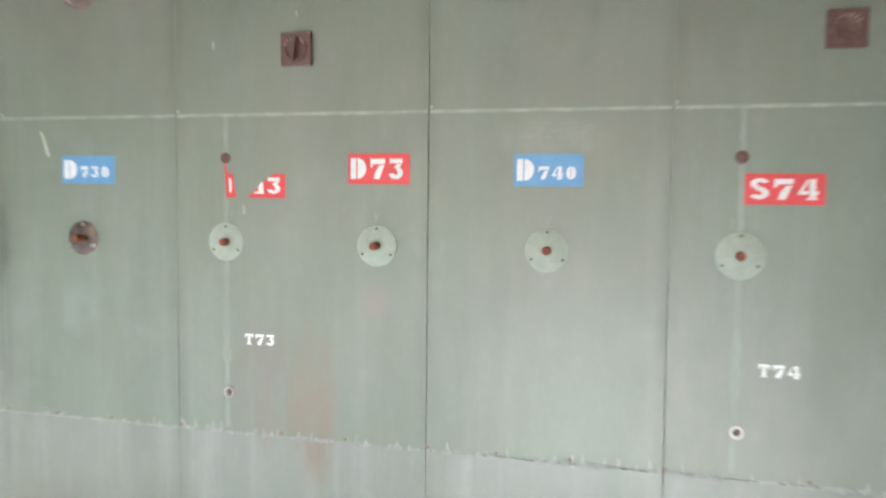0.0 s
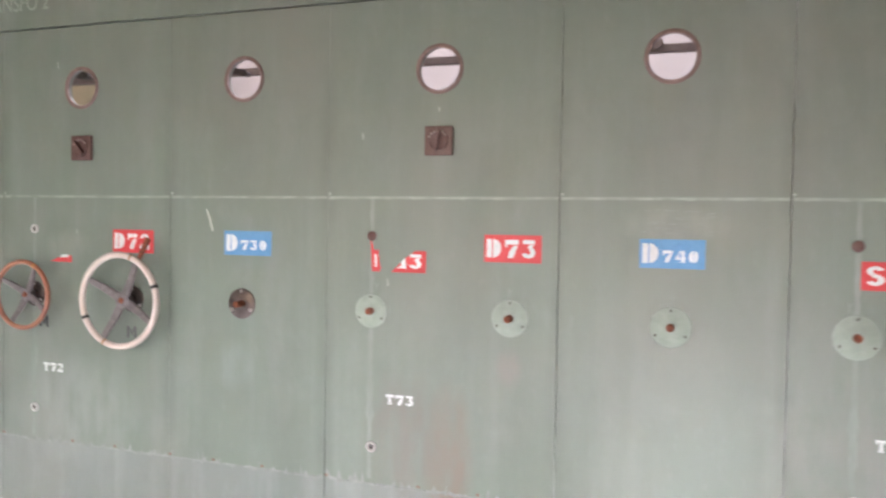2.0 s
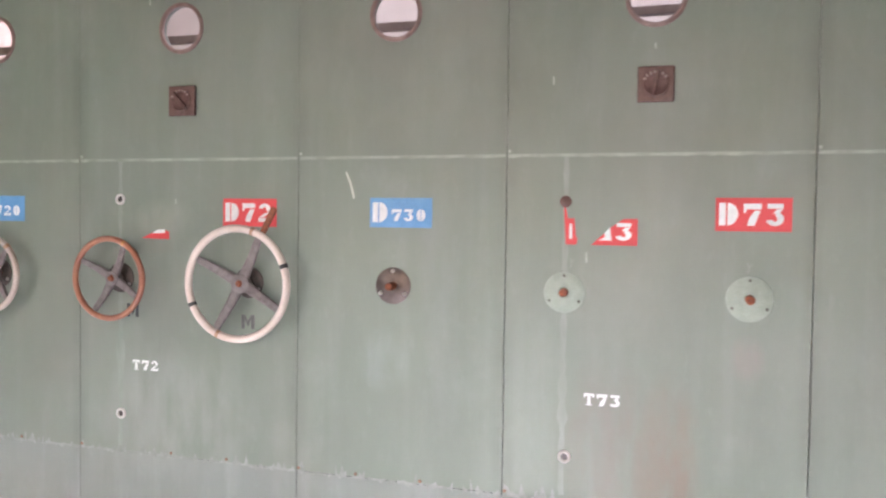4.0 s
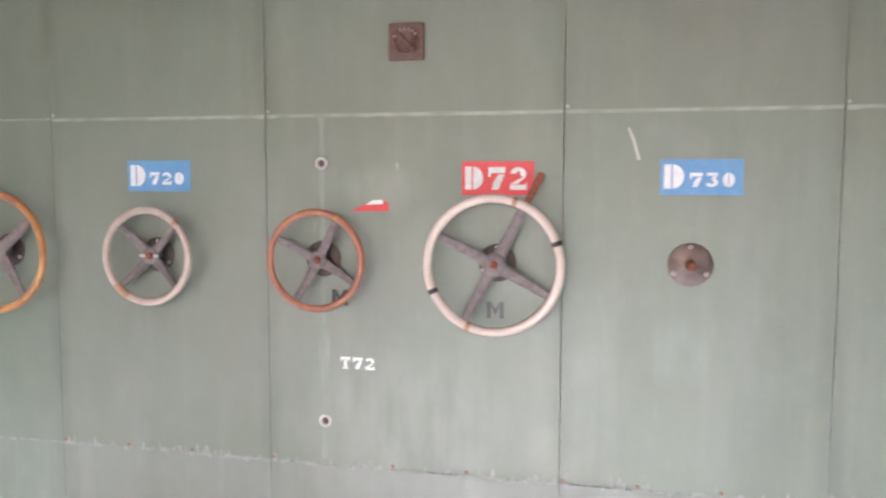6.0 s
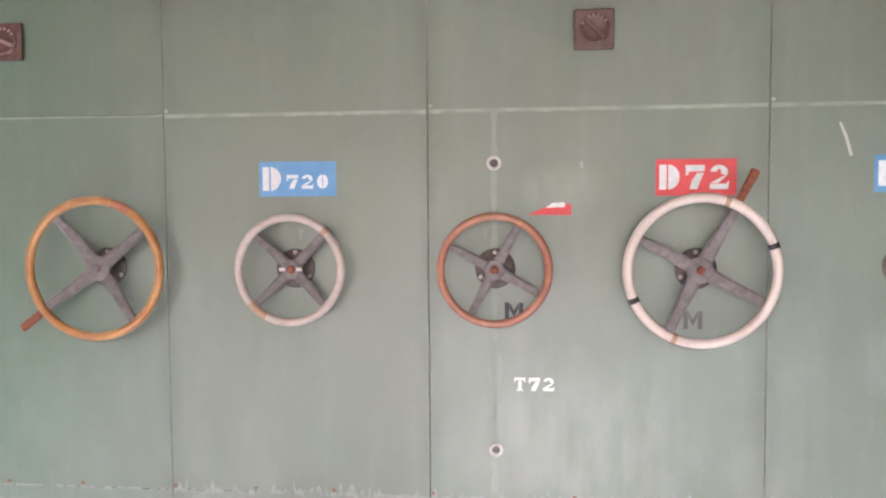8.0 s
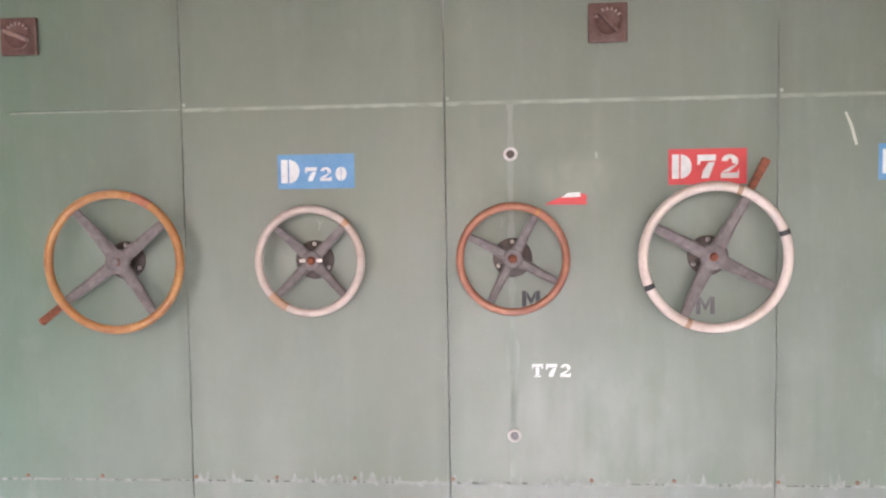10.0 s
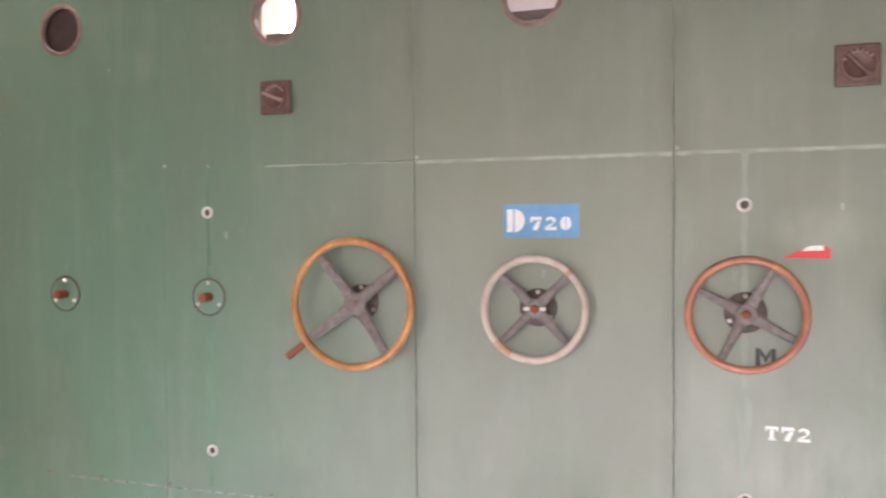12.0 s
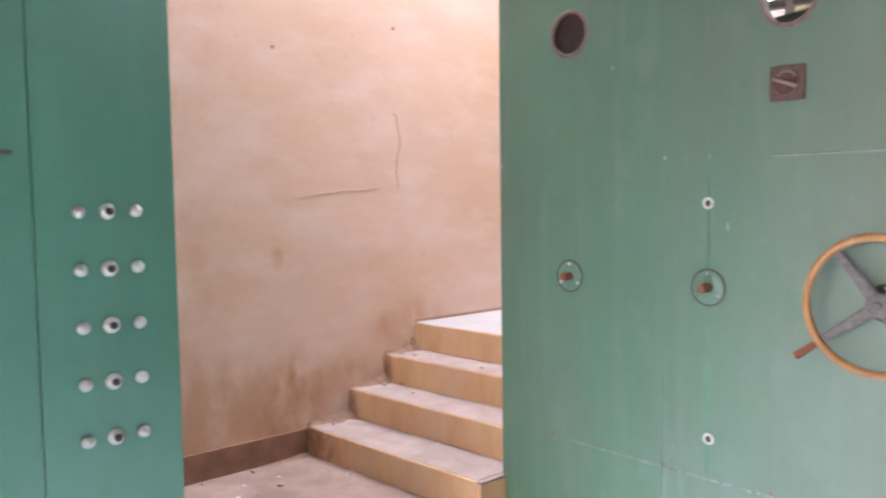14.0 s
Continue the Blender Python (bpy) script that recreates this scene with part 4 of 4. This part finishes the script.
for x, txt in ((-2.497, "T72"), (-0.697, "T73"), (1.078, "T74")):
    s = thing("stencil_number", (x, 0, 0.755), "white stencilled number " + txt + " on the green panel", "sign", "stencilled numbers")
    digits(s, txt, 0, 0, 0.040, 0.043, -0.001, WHITE)
for x, z, txt, mat in ((-2.003, 0.946, "M", BLACK_FADED), (-2.525, 0.968, "M", BLACK)):
    s = thing("stencil_letter", (x, 0, z), "black stencilled letter M on the green panel", "sign", "stencilled letters")
    glyph(s, txt, 0, 0, 0.055, 0.053, -0.001, mat, "letter")

# chalk marks above the shafts, and one long scratch
for k, x in enumerate((-5.018, -4.372, -3.150, -2.585, -1.972, -1.39, -0.75, -0.19, 0.411, 0.985, 1.62)):
    m = thing("chalk_mark", (x, 0, 1.215), "small pale chalk mark above a shaft", "mark", "chalk marks")
    for outline in ([(-0.003, 0), (0.003, 0), (0.0025, 0.022), (-0.002, 0.022)], [(-0.002, 0.022), (0.002, 0.020), (0.013, 0.038), (0.009, 0.040)], [(-0.002, 0.020), (0.002, 0.023), (-0.009, 0.042), (-0.013, 0.040)]):
        bm = bmesh.new()
        prism(bm, [(u * 0.75 + 0.12 * v, v * 0.8) for u, v in outline], -0.001, 0.0)
        part("stroke", bm, STRIPE, m)
m = thing("scratch", (-1.575, 0, 1.445), "long pale scratch in the green paint", "scratch")
bm = bmesh.new()
prism(bm, [(0.030, 0), (0.038, 0.002), (0.022, 0.06), (0.004, 0.098), (-0.001, 0.096), (0.016, 0.05)], -0.001, 0.0)
part("strokes", bm, SCRATCH, m)
for x, z, h in ((-0.82, 1.83, 0.03), (-0.49, 1.935, 0.02), (-4.30, 1.34, 0.03), (-4.372, 1.60, 0.01), (-4.80, 1.97, 0.015), (-2.42, 2.2, 0.03), (-2.3, 1.42, 0.02), (-0.70, 1.235, 0.035)):
    m = thing("scratch", (x, 0, z), "short pale nick in the green paint", "scratch", "paint nicks")
    bm = bmesh.new()
    prism(bm, [(0, 0), (0.006, 0.001), (0.004, h), (-0.002, h * 0.9)], -0.001, 0.0)
    part("strokes", bm, PALE_PAINT, m)


m = thing("scratch", (0.30, 0, 1.46), "patch of pale level scrapes where an older sign was rubbed off", "scratch")
rnd = random.Random(8)
for k in range(46):
    bm = bmesh.new()
    x, z, n = rnd.uniform(-0.01, 0.24), rnd.uniform(0, 0.095), rnd.uniform(0.008, 0.05)
    h = rnd.uniform(0.0008, 0.0028)
    d = rnd.uniform(-0.003, 0.003)
    prism(bm, [(x, z), (x + n, z + d), (x + n * 0.9, z + d + h), (x + n * 0.1, z + h)], -0.0008 - 0.00001 * k, 0.0)
    part("stroke", bm, STRIPE, m)


# ---- knobs on the side board ----
def knob(y, z, big):
    k = thing("terminal_knob", (BOARD_W, y, z), "large dull chrome terminal knob with a dark centre" if big else "small dull chrome terminal knob", "knob", "terminal knobs", turn=90)
    r = 0.026 if big else 0.0205
    bm = bmesh.new()
    lathe(bm, [(r, 0.002), (r, -0.004), (r * 0.93, -0.010), (r * 0.76, -0.016), (r * 0.5, -0.020), (r * 0.45, -0.0205)], 28)
    part("collar", bm, CHROME, k, smooth=True)
    bm = bmesh.new()
    w = 0.5 if big else 0.4
    lathe(bm, [(r * w, -0.018), (r * w, -0.024), (r * w * 0.8, -0.029), (0, -0.031)], 24)
    part("cap", bm, BLACK_GLOSS if big else CHROME, k, smooth=True)


for i in range(5):
    z = 1.443 - 0.181 * i
    for y, big in ((-1.849, False), (-1.763, True), (-1.674, False)):
        knob(y, z, big)
lab = thing("label_holder", (BOARD_W, -2.05, 1.622), "small dull metal label holder on the side board", "label", turn=90)
part("plate", boxed(-0.022, 0.022, -0.008, 0.003, -0.006, 0.006, bevel=0.002), BARE_METAL, lab)

# ---- behind the portholes ----
rail = thing("support_rail", (0, 1.95, 2.545), "brown steel support rail behind the switchboard", "rail")
part("bar", boxed(BOARD_W + 0.16, HALL_E, 0, 0.06, 0, 0.048, bevel=0.004), STEEL_BAR, rail)


def link_arm(x0, z0, x1, z1, y, half, label, knob_r=0.0):
    t = thing("switch_arm", (x0, y, z0), label, "switch arm", "switch arms")
    d = Vector((x1 - x0, 0, z1 - z0))
    bm = boxed(0, d.length, -0.02, 0.02, -half, half, bevel=0.004)
    bmesh.ops.rotate(bm, verts=bm.verts, cent=(0, 0, 0), matrix=Matrix.Rotation(-math.atan2(d.z, d.x), 3, "Y"))
    part("arm", bm, ARM_IRON, t)
    for q, s in ((Vector((0, 0, 0)), 1), (d, 1)):
        bm = bmesh.new()
        kr = knob_r or half * 0.85
        lathe(bm, [(0, -0.03), (kr * 0.9, -0.03), (kr, 0.0), (kr * 0.9, 0.03), (0, 0.03)], 16, q.x, q.z)
        part("insulator", bm, BLACK_GLOSS, t, smooth=True)
    zr = 2.569 - z0
    part("bracket", boxed(d.x / 2 - 0.003, d.x / 2 + 0.003, 0.015, 1.97 - y, min(zr, d.z / 2) - 0.004, max(zr, d.z / 2) + 0.004), STEEL_BAR, t)


link_arm(-3.10, 2.66, -2.60, 2.53, 1.85, 0.023, "dark slanting switch arm on the rail")
link_arm(-4.55, 2.66, -4.0, 2.58, 1.85, 0.028, "dark slanting switch arm on the rail")
link_arm(-5.2, 2.42, -4.8, 2.46, 1.85, 0.03, "dark switch arm beside the rail")
link_arm(-0.10, 2.655, 0.0, 2.545, 1.85, 0.024, "dark switch arm at the rail")
link_arm(1.54, 2.50, 1.68, 2.60, 1.85, 0.024, "dark switch arm at the rail")
link_arm(1.34, 2.47, 1.46, 2.485, 1.88, 0.004, "thin link with two round ends", 0.017)
for x in (-1.41, 0.175):
    clamp = thing("rail_clamp", (x, 1.93, 2.597), "round brown clamp on the support rail", "clamp", "rail clamps")
    bm = bmesh.new()
    lathe(bm, [(0, 0.0), (0.034, 0.0), (0.038, 0.006), (0.038, 0.06), (0, 0.06)], 20)
    part("clamp_body", bm, STEEL_BAR, clamp)
